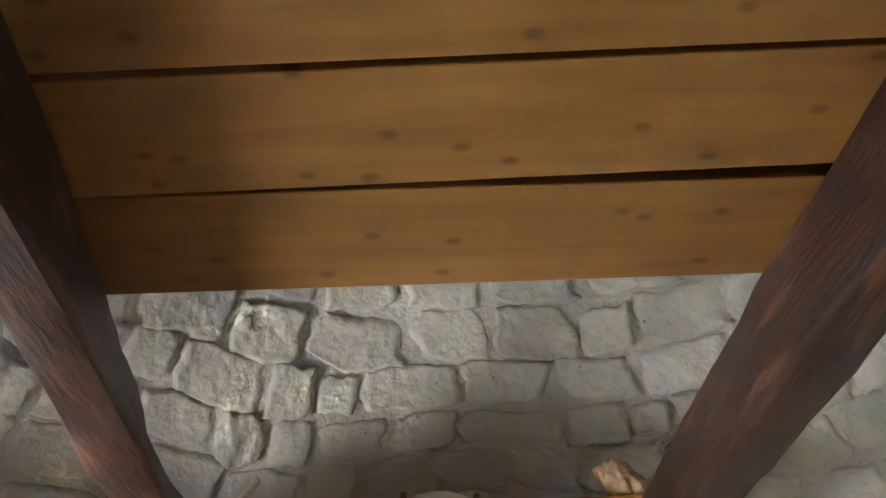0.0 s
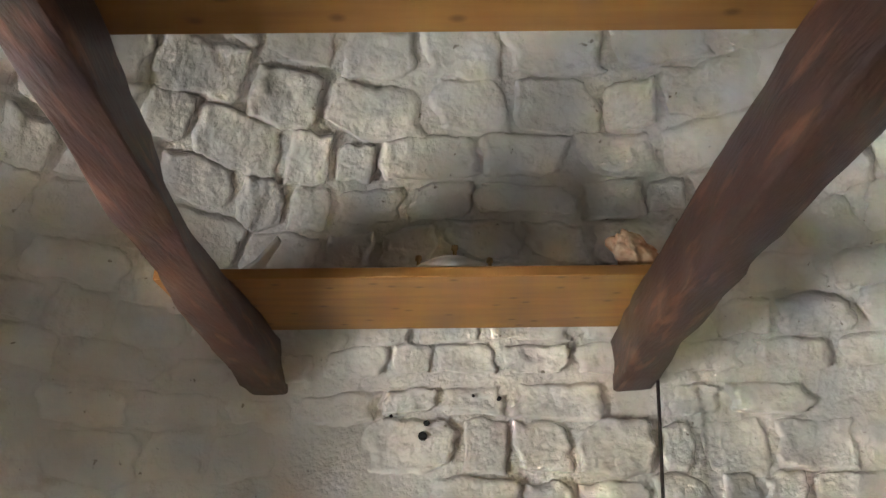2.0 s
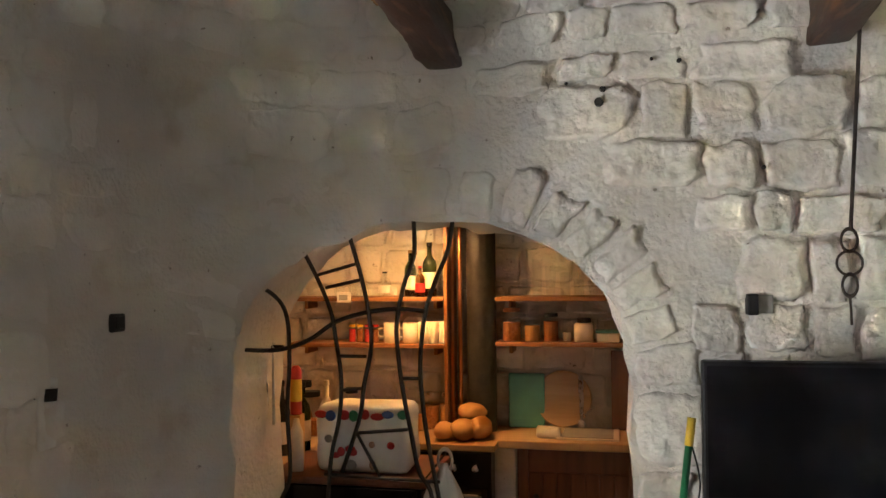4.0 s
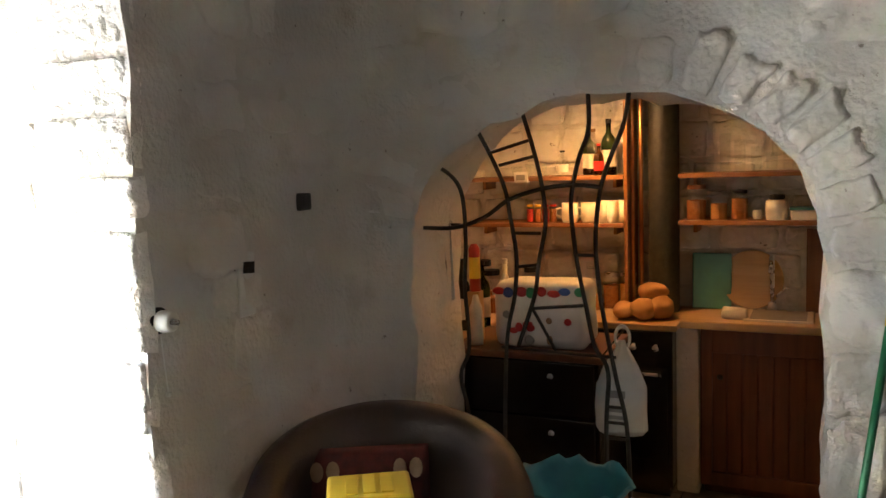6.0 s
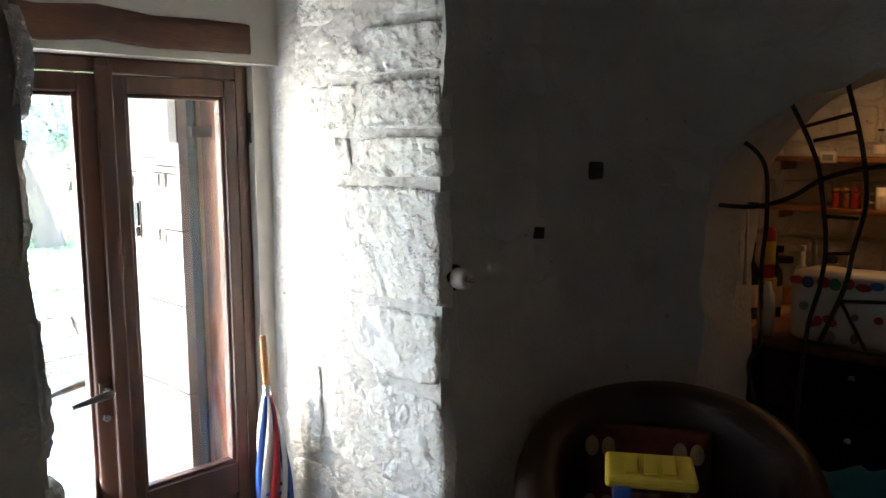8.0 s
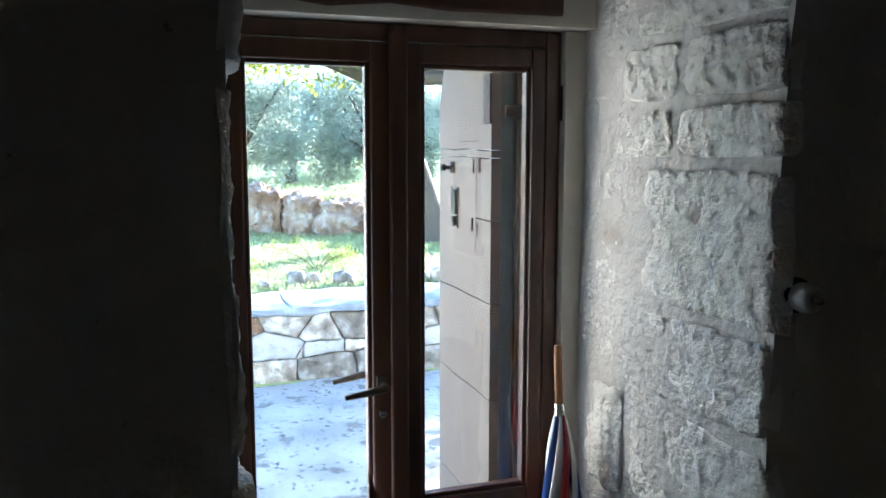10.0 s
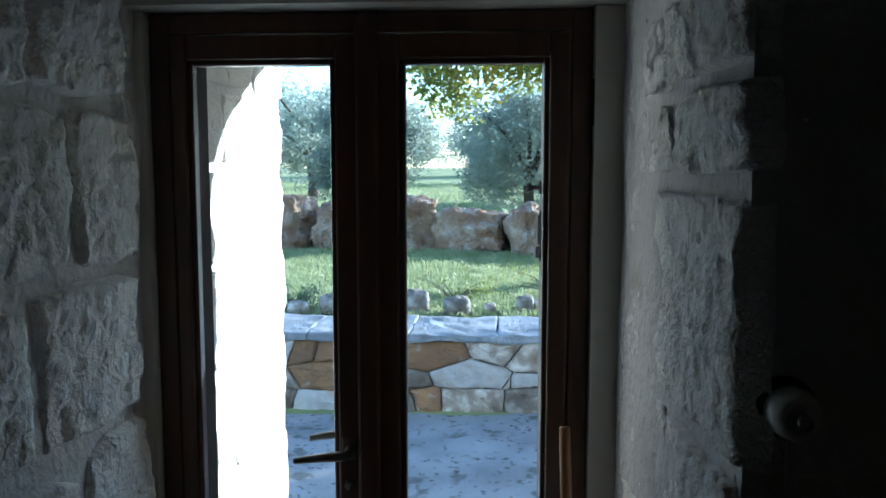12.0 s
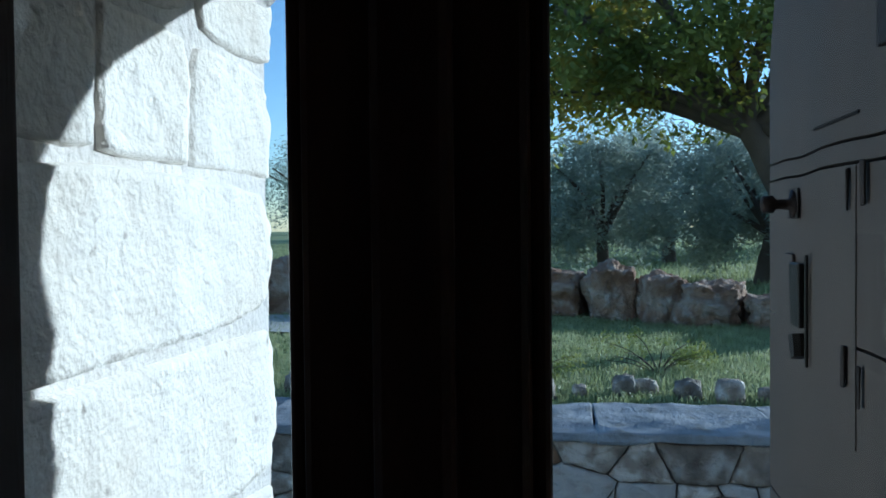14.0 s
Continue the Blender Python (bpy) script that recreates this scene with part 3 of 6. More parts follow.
def stone_bm(face, u0, u1, v0, v1, proud, seed, nu=5, nv=4, tilt=0.0, pit=0.0, soft=0.06, ragged=1.0):
    """A rough stone set in a surface: face(u, v) gives a point and the way out of the wall."""
    bm = bmesh.new()
    g = []
    du, dv = (u1 - u0), (v1 - v0)
    cut_corner = [0.5 + noise.noise(Vector((seed * 2.7, i * 3.1, 0.5))) for i in range(4)]
    for b in steps(nv):
        row = []
        for a in steps(nu):
            su, sv = 2 * a - 1, 2 * b - 1
            q = (0 if su < 0 else 1) + (0 if sv < 0 else 2)
            k = 1 - 0.2 * max(0, cut_corner[q]) * (su * sv) ** 2
            wu = 0.1 * ragged * noise.noise(Vector((sv * 1.6 + seed * 7, su * 0.5, seed))) + 0.03 * ragged * noise.noise(Vector((sv * 6, su * 3, seed * 2)))
            wv = 0.14 * ragged * noise.noise(Vector((su * 1.4, sv * 0.5 + 5, seed * 3.3))) + 0.04 * ragged * noise.noise(Vector((su * 6, sv * 3, seed + 9)))
            uu = (u0 + u1) / 2 + du / 2 * (su * k + wu + tilt * sv * 0.25)
            vv = (v0 + v1) / 2 + dv / 2 * (sv * k + wv + tilt * su * 0.16)
            p, nrm = face(uu, vv)
            worn = soft * max(0.25, 1 + 1.6 * noise.noise(Vector((su * 1.3 + seed, sv * 1.3, seed * 1.9))))
            e = min(1, min(1 - abs(su), 1 - abs(sv)) / worn)
            edge = e * e * (3 - 2 * e)
            sp = p + Vector((seed * 0.37, seed * 0.11, 0))
            chip = 0.5 * fbm(sp * 7) + 0.5 * abs(noise.noise(sp * 17)) - 0.25 + 0.3 * fbm(sp * 38)
            h = -0.012 + (proud + 0.012) * edge + pit * chip * edge + tilt * su * proud * 0.9 * edge
            row.append(bm.verts.new(p + nrm * h))
        g.append(row)
    for r0, r1 in zip(g, g[1:]):
        for i in range(len(r0) - 1):
            bm.faces.new((r0[i], r0[i + 1], r1[i + 1], r1[i]))
    bm.normal_update()
    bm.faces.ensure_lookup_table()
    f = bm.faces[len(bm.faces) // 2]
    if f.normal.dot(face((u0 + u1) / 2, (v0 + v1) / 2)[1]) < 0:
        bmesh.ops.reverse_faces(bm, faces=bm.faces[:])
    return bm


# dressed blocks of the recess's lit side: course heights and splits from the room inwards
def jamb_r(u, v):
    return Vector((-1.53 - u, 1.925 - 0.04 * u + 0.012 * fbm((u * 3, v * 3, 1)), v)), Vector((0, -1, 0))


rnd = random.Random(11)
courses = [(0.0, 0.34, (0, 0.42, 0.72)), (0.34, 0.66, (0, 0.3, 0.72)), (0.66, 1.0, (0, 0.52, 0.72)), (1.0, 1.24, (0, 0.36, 0.58, 0.76)), (1.24, 1.61, (0, 0.5, 0.7)), (1.61, 1.75, (0, 0.36, 0.62)), (1.75, 1.91, (0, 0.34, 0.6)), (1.91, 2.07, (0, 0.55, 0.64)), (2.07, 2.3, (0, 0.3, 0.62))]
for z0, z1, splits in courses:
    for a, b in zip(splits, splits[1:]):
        big = (b - a) * (z1 - z0)
        w = part("jamb_block", stone_bm(jamb_r, a - (0.002 + rnd.uniform(-0.01, 0.01) if a == 0 else -0.008), b - 0.008, z0 + 0.008, z1 - 0.009, 0.03 + rnd.uniform(-0.005, 0.008), rnd.uniform(0, 99), int(10 + 85 * (b - a)), int(6 + 85 * (z1 - z0)), rnd.uniform(-0.06, 0.06), pit=0.017, soft=0.055, ragged=0.5), M_HAMMER, wall, smooth=True)


def jamb_l(u, v):
    return Vector((-1.55 - u, 0.8 + 0.015 * u + 0.012 * fbm((u * 3, v * 3, 7)), v)), Vector((0, 1, 0))


for z0, z1, splits in [(0.02, 0.4, (0, 0.4, 0.72)), (0.41, 0.7, (0, 0.28, 0.72)), (0.71, 1.1, (0, 0.44, 0.72)), (1.11, 1.42, (0, 0.3, 0.7)), (1.43, 1.75, (0, 0.45, 0.7)), (1.76, 2.0, (0, 0.3, 0.66)), (2.01, 2.25, (0, 0.4, 0.66))]:
    for a, b in zip(splits, splits[1:]):
        part("jamb_block", stone_bm(jamb_l, a - (0.03 + rnd.uniform(-0.012, 0.012) if a == 0 else 0), b - 0.01, z0 + 0.004, z1 - 0.008, 0.018 + rnd.uniform(-0.006, 0.008), rnd.uniform(0, 99), int(8 + 80 * (b - a)), int(6 + 80 * (z1 - z0)), rnd.uniform(-0.06, 0.06), pit=0.018, soft=0.055, ragged=0.4), M_HAMMER, wall, smooth=True)


def jamb_out(u, v):
    return Vector((-2.45 - u, 0.822, v)), Vector((0, 1, 0))


for z0, z1, splits in [(-0.14, 0.3, (0, 0.5, 0.97)), (0.305, 0.7, (0, 0.4, 0.97)), (0.705, 1.06, (0, 0.36, 0.97)), (1.065, 1.36, (0, 0.97)), (1.365, 1.635, (0, 0.97)), (1.64, 1.85, (0, 0.34, 0.6, 0.97)), (1.855, 2.08, (0, 0.62, 0.97))]:
    for a, b in zip(splits, splits[1:]):
        part("jamb_block", stone_bm(jamb_out, a, b - 0.003, z0, z1 - 0.003, 0.01 + rnd.uniform(-0.003, 0.004), rnd.uniform(0, 99), int(8 + 30 * (b - a)), int(6 + 30 * (z1 - z0)), rnd.uniform(-0.03, 0.03), pit=0.012, soft=0.02, ragged=0.3), M_OUTSTONE, wall, smooth=True)

# ---- the half-open outer shutter and its old frame ----
solid("old_frame_post", box(-2.92, -2.785, 1.86, 1.94, -0.16, 2.06, bevel=0.008), M_GREYWOOD, "grey weathered wooden post of the outer frame", "frame post")
# the lighter orange stands for sunlight on this strip of the wood
solid("old_frame_lining", box(-2.783, -2.71, 1.866, 1.94, -0.16, 2.06, bevel=0.006), M_OAK, "wooden lining board in the outer reveal, its sunlit orange put into the colour", "lining board")
solid("old_frame_board", box(-2.708, -2.41, 1.84, 1.94, -0.16, 2.03, bevel=0.006), M_LINTEL, "dark brown wooden board beside the glazed door", "lining board")
# south board: the shade it stands in is put into its colour
solid("old_frame_board", box(-2.595, -2.41, 0.82, 0.856, -0.16, 2.03, bevel=0.006), M_SHADEBOARD, "dark wooden board lining the outer reveal, shade painted into its colour", "lining board")
shutter = thing("shutter", "weathered grey-brown wooden shutter standing open outside the door", "shutter")
sm = pose(-2.66, 1.725, 0, 0, 0, 179.0)


def shutter_board(z0, z1, round_top=0.0):
    """One wide board across the leaf, its long edges a little wavy."""
    n, rim = 12, []
    for i in range(n + 1):
        x = 0.003 + 0.542 * i / n
        rim.append((x, z0 + 0.004 * noise.noise(Vector((x * 9, z0 * 7, 1)))))
    for i in range(n, -1, -1):
        x = 0.003 + 0.542 * i / n
        drop = round_top * (1 - math.sqrt(max(0, 1 - max(0, (x - 0.545 + round_top) / round_top) ** 2))) if round_top else 0
        rim.append((x, z1 - drop + 0.004 * noise.noise(Vector((x * 9, z1 * 7, 1)))))
    bm = bmesh.new()
    back = [bm.verts.new((x, -0.035, z)) for x, z in rim]
    front = [bm.verts.new((x, 0.0, z)) for x, z in rim]
    bm.faces.new(back)
    bm.faces.new(front[::-1])
    for i in range(len(rim)):
        j = (i + 1) % len(rim)
        bm.faces.new((back[j], back[i], front[i], front[j]))
    bmesh.ops.recalc_face_normals(bm, faces=bm.faces)
    return bm


for z0, z1 in ((-0.1, 0.38), (0.384, 0.79), (0.794, 1.12), (1.124, 1.4), (1.404, 1.608), (1.612, 1.634)):
    part("board", shutter_board(z0, z1), M_SHUT, shutter).matrix_world = sm
part("board", shutter_board(1.638, 2.0, 0.2), M_SHUT, shutter).matrix_world = sm
part("hatch", box(0.14, 0.5, 0.0, 0.0014, 1.285, 1.606), M_SHUT, shutter, "small hatch let into the boards").matrix_world = sm
# thin raised strip whose dark colour imitates the shade in a slot
part("slot", box(0.13, 0.3, 0.0, 0.002, 1.663, 1.667), M_DARK, shutter).matrix_world = sm
for x, z in ((0.155, 1.58), (0.1, 1.585), (0.165, 1.375), (0.115, 1.36)):
    part("strap", rough_up(box(x, x + 0.01, 0.003, 0.006, z - 0.024, z + 0.024, bevel=0.001), 0.003, 60, x), M_CHAIN, shutter, "rusty iron hinge strap").matrix_world = sm
part("knob", lathe([(0.02, 0), (0.02, 0.005), (0.008, 0.008), (0.007, 0.026), (0.013, 0.03), (0.012, 0.044), (0, 0.047)], 14), M_CHAIN, shutter, "small rusty iron knob", True).matrix_world = sm @ pose(0.385, 0.003, 1.57, -90)
part("knob_plate", rough_up(box(0.36, 0.41, 0.003, 0.006, 1.55, 1.592, bevel=0.002), 0.002, 50), M_CHAIN, shutter).matrix_world = sm
part("lock_case", rough_up(box(0.325, 0.37, 0.003, 0.014, 1.4, 1.49, bevel=0.004), 0.004, 40), M_IRON, shutter, "black iron rim lock").matrix_world = sm
part("lock_plate", box(0.385, 0.43, 0.003, 0.007, 1.43, 1.5, bevel=0.002), M_SHUT, shutter).matrix_world = sm
part("bolt", tube([(0.316, 0.006, 1.35), (0.316, 0.006, 1.5)], 0.0025), M_IRON, shutter).matrix_world = sm
part("bolt", tube([(0.335, 0.01, 1.36), (0.345, 0.01, 1.39)], 0.012), M_IRON, shutter).matrix_world = sm
for z in (0.3, 1.72):
    part("hinge_arm", box(-0.03, 0.02, -0.16, -0.036, z + 0.02, z + 0.06, bevel=0.004), M_CHAIN, shutter).matrix_world = sm
    part("hinge_plate", box(0.0, 0.06, 0.0, 0.008, z, z + 0.16, bevel=0.002), M_CHAIN, shutter, "rusty hinge plate").matrix_world = sm

# ---- beams and boards overhead ----
def beam(name_x0, x1, label, lean=0.0):
    bm = bmesh.new()
    rings = []
    n = 70
    for i in range(n + 1):
        y = -0.65 + 3.95 * i / n
        t = (y + 0.65) / 3.95
        cx = name_x0 + (x1 - name_x0) * t + 0.02 * math.sin(y * 2.1 + x1)
        w, h = 0.036 + 0.036 * t, 0.088
        z = 2.612 + 0.006 * math.sin(y * 3)
        ring = []
        for k in range(16):
            a = 2 * math.pi * k / 16
            c, s = math.cos(a), math.sin(a)
            q = Vector((cx + w * math.copysign(abs(c) ** 0.22, c), y, z + h * math.copysign(abs(s) ** 0.22, s)))
            if c > 0:
                q.x -= lean * (0.5 + 0.5 * (q.z - z) / h) * math.exp(-((y - 1.9) / 0.8) ** 2)
            q += Vector((c, 0, s * 0.4 if s < 0 else 0)) * (0.02 * fbm((q.x * 6, y * 2.0, q.z * 6)) + 0.006 * fbm((q.x * 20, y * 7, q.z * 20)))
            ring.append(bm.verts.new(q))
        rings.append(ring)
    for a, b in zip(rings, rings[1:]):
        for k in range(16):
            bm.faces.new((a[k], a[(k + 1) % 16], b[(k + 1) % 16], b[k]))
    bm.faces.new(rings[0][::-1])
    bm.faces.new(rings[-1])
    bmesh.ops.recalc_face_normals(bm, faces=bm.faces)
    ob = solid("ceiling_beam", bm, M_BEAM, label, "beam", "rough beams overhead", smooth=True)
    ob.data.set_sharp_from_angle(angle=radians(38))
    return ob


beam(-0.27, -0.515, "rough dark brown wooden beam running into the wall", 0.085)
beam(0.75, 0.79, "rough dark brown wooden beam with a hanging chain")


def plank(y0, y1, x0, x1, z, label, rot=0.0):
    bm = bmesh.new()
    add_box(bm, x0, x1, y0, y1, z, z + 0.032, bevel=0.003)
    ob = solid("floor_plank", bm, M_PINE, label, "plank", "orange pine boards on the beams", smooth=False)
    ob.matrix_world = Matrix.Translation((0, (y0 + y1) / 2, 0)) @ pose(0, 0, 0, 0, 0, rot) @ Matrix.Translation((0, -(y0 + y1) / 2, 0))
    return ob


plank(1.06, 1.302, -1.15, 1.5, 2.7055, "varnished orange pine board of the upper floor", 0.7)
plank(0.838, 1.048, -1.15, 1.5, 2.703, "varnished orange pine board of the upper floor", -0.8)
for b in (0.83, 0.575, 0.33, 0.08, -0.17):
    plank(b - 0.25, b - 0.004, -1.15, 1.5, 2.703, "varnished orange pine board of the upper floor", -0.7)
plank(2.425, 2.945, -0.7, 0.86, 2.703, "wide varnished pine shelf board lying on the beams", 0.2)

# ---- masonry of the room: stones standing out of the whitewash ----
def room_uv(u, v):
    """A point of the wall's face; the courses rise and dip a little along it."""
    return room_face(u, v + 0.04 * noise.noise(Vector((u * 3.2, v * 1.1, 2.5))))


def in_arch(x, z, grow):
    if abs(x - ARCH_X) < ARCH_W + grow and z < ARCH_S:
        return True
    dx, dz = (x - ARCH_X) / (ARCH_W + grow), (z - ARCH_S) / (ARCH_T + grow - ARCH_S)
    return dz >= 0 and abs(dx) ** 2.3 + abs(dz) ** 2.3 < 1


rnd = random.Random(31)


def stone_course(z0, z1, a0, a1, parent, pr, wmin=0.17, wmax=0.42, odds=1.0):
    """One course of wall stones from angle a0 to a1."""
    a = a0
    while a < a1:
        p = room_point(a, (z0 + z1) / 2)
        w = rnd.uniform(wmin, wmax)
        r = (p - Vector((CX, CY, p.z))).length
        t = (room_point(a + 0.01, p.z) - p).length / 0.01
        da = w / max(t, 0.3)
        mid = room_point(a + da / 2, (z0 + z1) / 2)
        clear = not (mid.y > 2.4 and (in_arch(mid.x + w / 2, z0, 0.2) or in_arch(mid.x - w / 2, z0, 0.2)))
        clear = clear and not (mid.x < -1.2 and 0.55 < mid.y < 2.15 and z0 < 2.35)
        if clear and rnd.random() < odds:
            lift = pr(mid) * rnd.uniform(0.6, 1.35)
            part("wall_stone", stone_bm(room_uv, a + 0.004 / t, a + da - 0.004 / t, z0 + rnd.uniform(-0.012, 0.016), z1 - rnd.uniform(-0.012, 0.016), lift, rnd.uniform(0, 99), max(8, int(w * 60)), max(6, int((z1 - z0) * 55)), rnd.uniform(-0.4, 0.4), pit=lift * 0.6, soft=rnd.uniform(0.08, 0.26), ragged=1.7), M_STONE, parent, smooth=True)
        a += da


def lift_of(p):
    # the plaster is thick beside the door and thins towards the right of the arch
    k = min(1, max(0, (p.x + 0.55) / 0.5))
    return 0.011 + 0.014 * k


# courses of rubble along the north side, and in the corners beside it
for d0, d1, lift, top, odds in [(46, 134, lift_of, 2.55, 0.96), (136, 158, lambda p: 0.009, 2.5, 0.8), (14, 46, lambda p: 0.014, 2.5, 0.9)]:
    z = rnd.uniform(0.02, 0.1)
    while z < top - 0.06:
        z1 = min(z + rnd.choice((0.13, 0.16, 0.19, 0.22)) * rnd.uniform(0.9, 1.1), top)
        if z > 0.75 or d0 < 100:
            stone_course(z, z1, math.radians(d0) + rnd.uniform(0, 0.06), math.radians(d1) - 0.05, wall, lift, 0.13, 0.36, odds)
        z = z1
z = 2.58
while z < 4.6:
    h = rnd.choice((0.11, 0.14, 0.18)) * rnd.uniform(0.9, 1.1)
    stone_course(z, z + h, math.radians(35) + rnd.uniform(0, 0.1), math.radians(160), dome, lambda p: 0.03, 0.14, 0.4, 1.0)
    z += h


# wedge stones round the arch
def arch_uv(u, v):
    """u: along the curve 0..1 from right to left, v: out from the opening's edge."""
    a = math.pi * u
    c, s = math.cos(a), max(0.0, math.sin(a))
    x = ARCH_X + (ARCH_W + v) * math.copysign(abs(c) ** 0.85, c)
    z = ARCH_S + (ARCH_T - ARCH_S + v) * s ** 0.85
    ang = math.atan2(1.85, x - CX)
    for _ in range(4):
        p = room_point(ang, z)
        ang += (p.x - x) / max(0.5, p.y - CY)
    return room_face(ang, z)


k = 17
for i in range(k):
    u0, u1 = i / k, (i + 1) / k
    part("arch_stone", stone_bm(arch_uv, u0 + 0.003, u1 - 0.003, 0.012, rnd.uniform(0.17, 0.25), 0.018 if i < 9 else 0.004, rnd.uniform(0, 99), 10, 12, rnd.uniform(-0.25, 0.25), pit=0.014 if i < 9 else 0.006, soft=rnd.uniform(0.15, 0.35), ragged=1.0), M_STONE, wall, smooth=True)


def pier_uv(u, v):
    p, nrm = room_face(math.atan2(1.83, ARCH_X + ARCH_W + u - CX), v)
    return p, nrm


for z0, z1 in ((0.02, 0.3), (0.31, 0.55), (0.56, 0.86), (0.87, 1.1), (1.11, 1.36)):
    part("pier_stone", stone_bm(pier_uv, 0.0, rnd.uniform(0.2, 0.3), z0, z1, 0.026, rnd.uniform(0, 99), 14, 14, 0.15, pit=0.02, soft=0.2, ragged=1.5), M_STONE, wall, smooth=True)

# dark discs on the wall's face, painted in place of shaded small holes
for i, (x, z, r) in enumerate([(0.051, 2.368, 0.015), (0.065, 2.413, 0.01), (0.322, 2.505, 0.007), (0.232, 2.517, 0.006), (0.587, 2.117, 0.007), (-0.06, 2.44, 0.005)]):
    p, nrm = room_face(math.atan2(1.85, x - CX), z)
    bm = lathe([(r * 1.1, -0.012), (r, 0.003), (r * 0.5, 0.004), (0, 0.004)], 10)
    ob = part("wall_hole", rough_up(bm, 0.003, 60, i), M_DARK, wall)
    ob.matrix_world = Matrix.Translation(p + nrm * 0.036) @ Vector((0, 0, 1)).rotation_difference(nrm).to_matrix().to_4x4()


# rough kitchen masonry
def kit_uv(u, v):
    return Vector((u, 4.85, v)), Vector((0, -1, 0))


z = 1.0
while z < 2.4:
    h = rnd.uniform(0.14, 0.22)
    x = -1.95
    while x < 0.5:
        w = rnd.uniform(0.16, 0.36)
        part("wall_stone", stone_bm(kit_uv, x, x + w - 0.012, z, z + h - 0.012, 0.022, rnd.uniform(0, 99), 4, 3, rnd.uniform(-0.2, 0.2), pit=0.014, soft=0.12), M_STONE, kit, smooth=True)
        x += w
    z += h

# ---- wrought iron grille in the arch ----
grille = thing("iron_grille", "hand-forged black iron grille of curved bars in the arch", "grille")
YG = 3.2
bars = [
    [(-1.29, 1.74), (-1.2, 1.69), (-1.15, 1.61), (-1.14, 1.43), (-1.15, 1.25), (-1.14, 1.0), (-1.18, 0.88), (-1.15, 0.7), (-1.17, 0.4), (-1.17, 0.0)],
    [(-1.09, 1.88), (-1.02, 1.75), (-0.97, 1.63), (-0.95, 1.52), (-0.93, 1.37), (-0.94, 1.22), (-0.98, 1.01), (-1.0, 0.5), (-1.0, 0.0)],
    [(-0.9, 1.94), (-0.85, 1.77), (-0.82, 1.63), (-0.81, 1.5), (-0.84, 1.35), (-0.86, 1.22), (-0.93, 1.02)],
    [(-0.64, 1.97), (-0.64, 1.84), (-0.68, 1.73), (-0.71, 1.58), (-0.7, 1.42), (-0.68, 1.29), (-0.66, 1.19), (-0.63, 1.04), (-0.58, 0.94), (-0.59, 0.7), (-0.59, 0.0)],
    [(-0.49, 1.98), (-0.51, 1.86), (-0.56, 1.74), (-0.6, 1.62), (-0.62, 1.44), (-0.61, 1.27), (-0.59, 1.13), (-0.55, 0.92), (-0.51, 0.71), (-0.5, 0.3), (-0.5, 0.0)],
    [(-1.36, 1.48), (-1.19, 1.48), (-1.06, 1.52), (-0.95, 1.59), (-0.81, 1.63), (-0.69, 1.64), (-0.6, 1.63)],
]
for b in bars:
    part("bar", tube(smooth_line([(x, YG, z) for x, z in b], 6), 0.0085, 8), M_IRON, grille, smooth=True)
for a, b in [((-1.02, 1.77), (-0.87, 1.81)), ((-0.99, 1.72), (-0.85, 1.75)), ((-0.94, 1.46), (-0.83, 1.46)), ((-0.93, 1.33), (-0.84, 1.34)), ((-0.7, 1.38), (-0.62, 1.38)), ((-0.87, 1.17), (-0.67, 1.19)), ((-0.87, 1.17), (-0.78, 1.01)), ((-0.59, 0.81), (-0.52, 0.81)), ((-0.58, 0.75), (-0.52, 0.75)), ((-0.58, 0.69), (-0.51, 0.69)), ((-1.0, 1.01), (-0.55, 1.0))]:
    part("rung", tube([(a[0], YG, a[1]), (b[0], YG, b[1])], 0.0065, 8), M_IRON, grille, smooth=True)

# ---- things on the walls of the room ----
def on_west(y, z):
    a = math.atan2(y - CY, -HALF)
    for _ in range(5):
        p = room_point(a, z)
        a -= (p.y - y) / max(0.6, abs(p.x - CX)) * (-1)
        a = math.atan2(y - CY, p.x - CX)
    p, nrm = room_face(a, z)
    return p + nrm * wall_bump(p), nrm


p, nrm = on_west(1.955, 1.335)
lampm = Matrix.Translation(p) @ Vector((0, 0, 1)).rotation_difference(nrm).to_matrix().to_4x4()
socket = thing("wall_lamp_socket", "white ceramic lamp holder on a dark round base, its cord dangling", "lamp holder")
part("base", lathe([(0, -0.01), (0.038, -0.01), (0.038, 0.008), (0.034, 0.013), (0, 0.016)], 24), M_PLBLACK, socket, "black round base", True).matrix_world = lampm
part("holder", lathe([(0.03, 0.014), (0.032, 0.03), (0.028, 0.055), (0.02, 0.06), (0.018, 0.056), (0, 0.05)], 20), M_WHITE, socket, smooth=True).matrix_world = lampm
part("contact", lathe([(0, 0.075), (0.008, 0.074), (0.01, 0.05), (0, 0.05)], 12), M_STEEL, socket, "small steel contact tip", True).matrix_world = lampm
part("cord", tube(smooth_line([p + Vector((0.01, 0, -0.04)), p + Vector((0.012, 0.004, -0.13)), p + Vector((0.01, 0.012, -0.21))]), 0.0022, 6), M_PLWHITE, socket, smooth=True)
part("pull", lathe([(0, -0.008), (0.008, -0.004), (0.008, 0.006), (0, 0.01)], 10, p + Vector((0.01, 0.012, -0.215))), M_PLWHITE, socket, smooth=True)

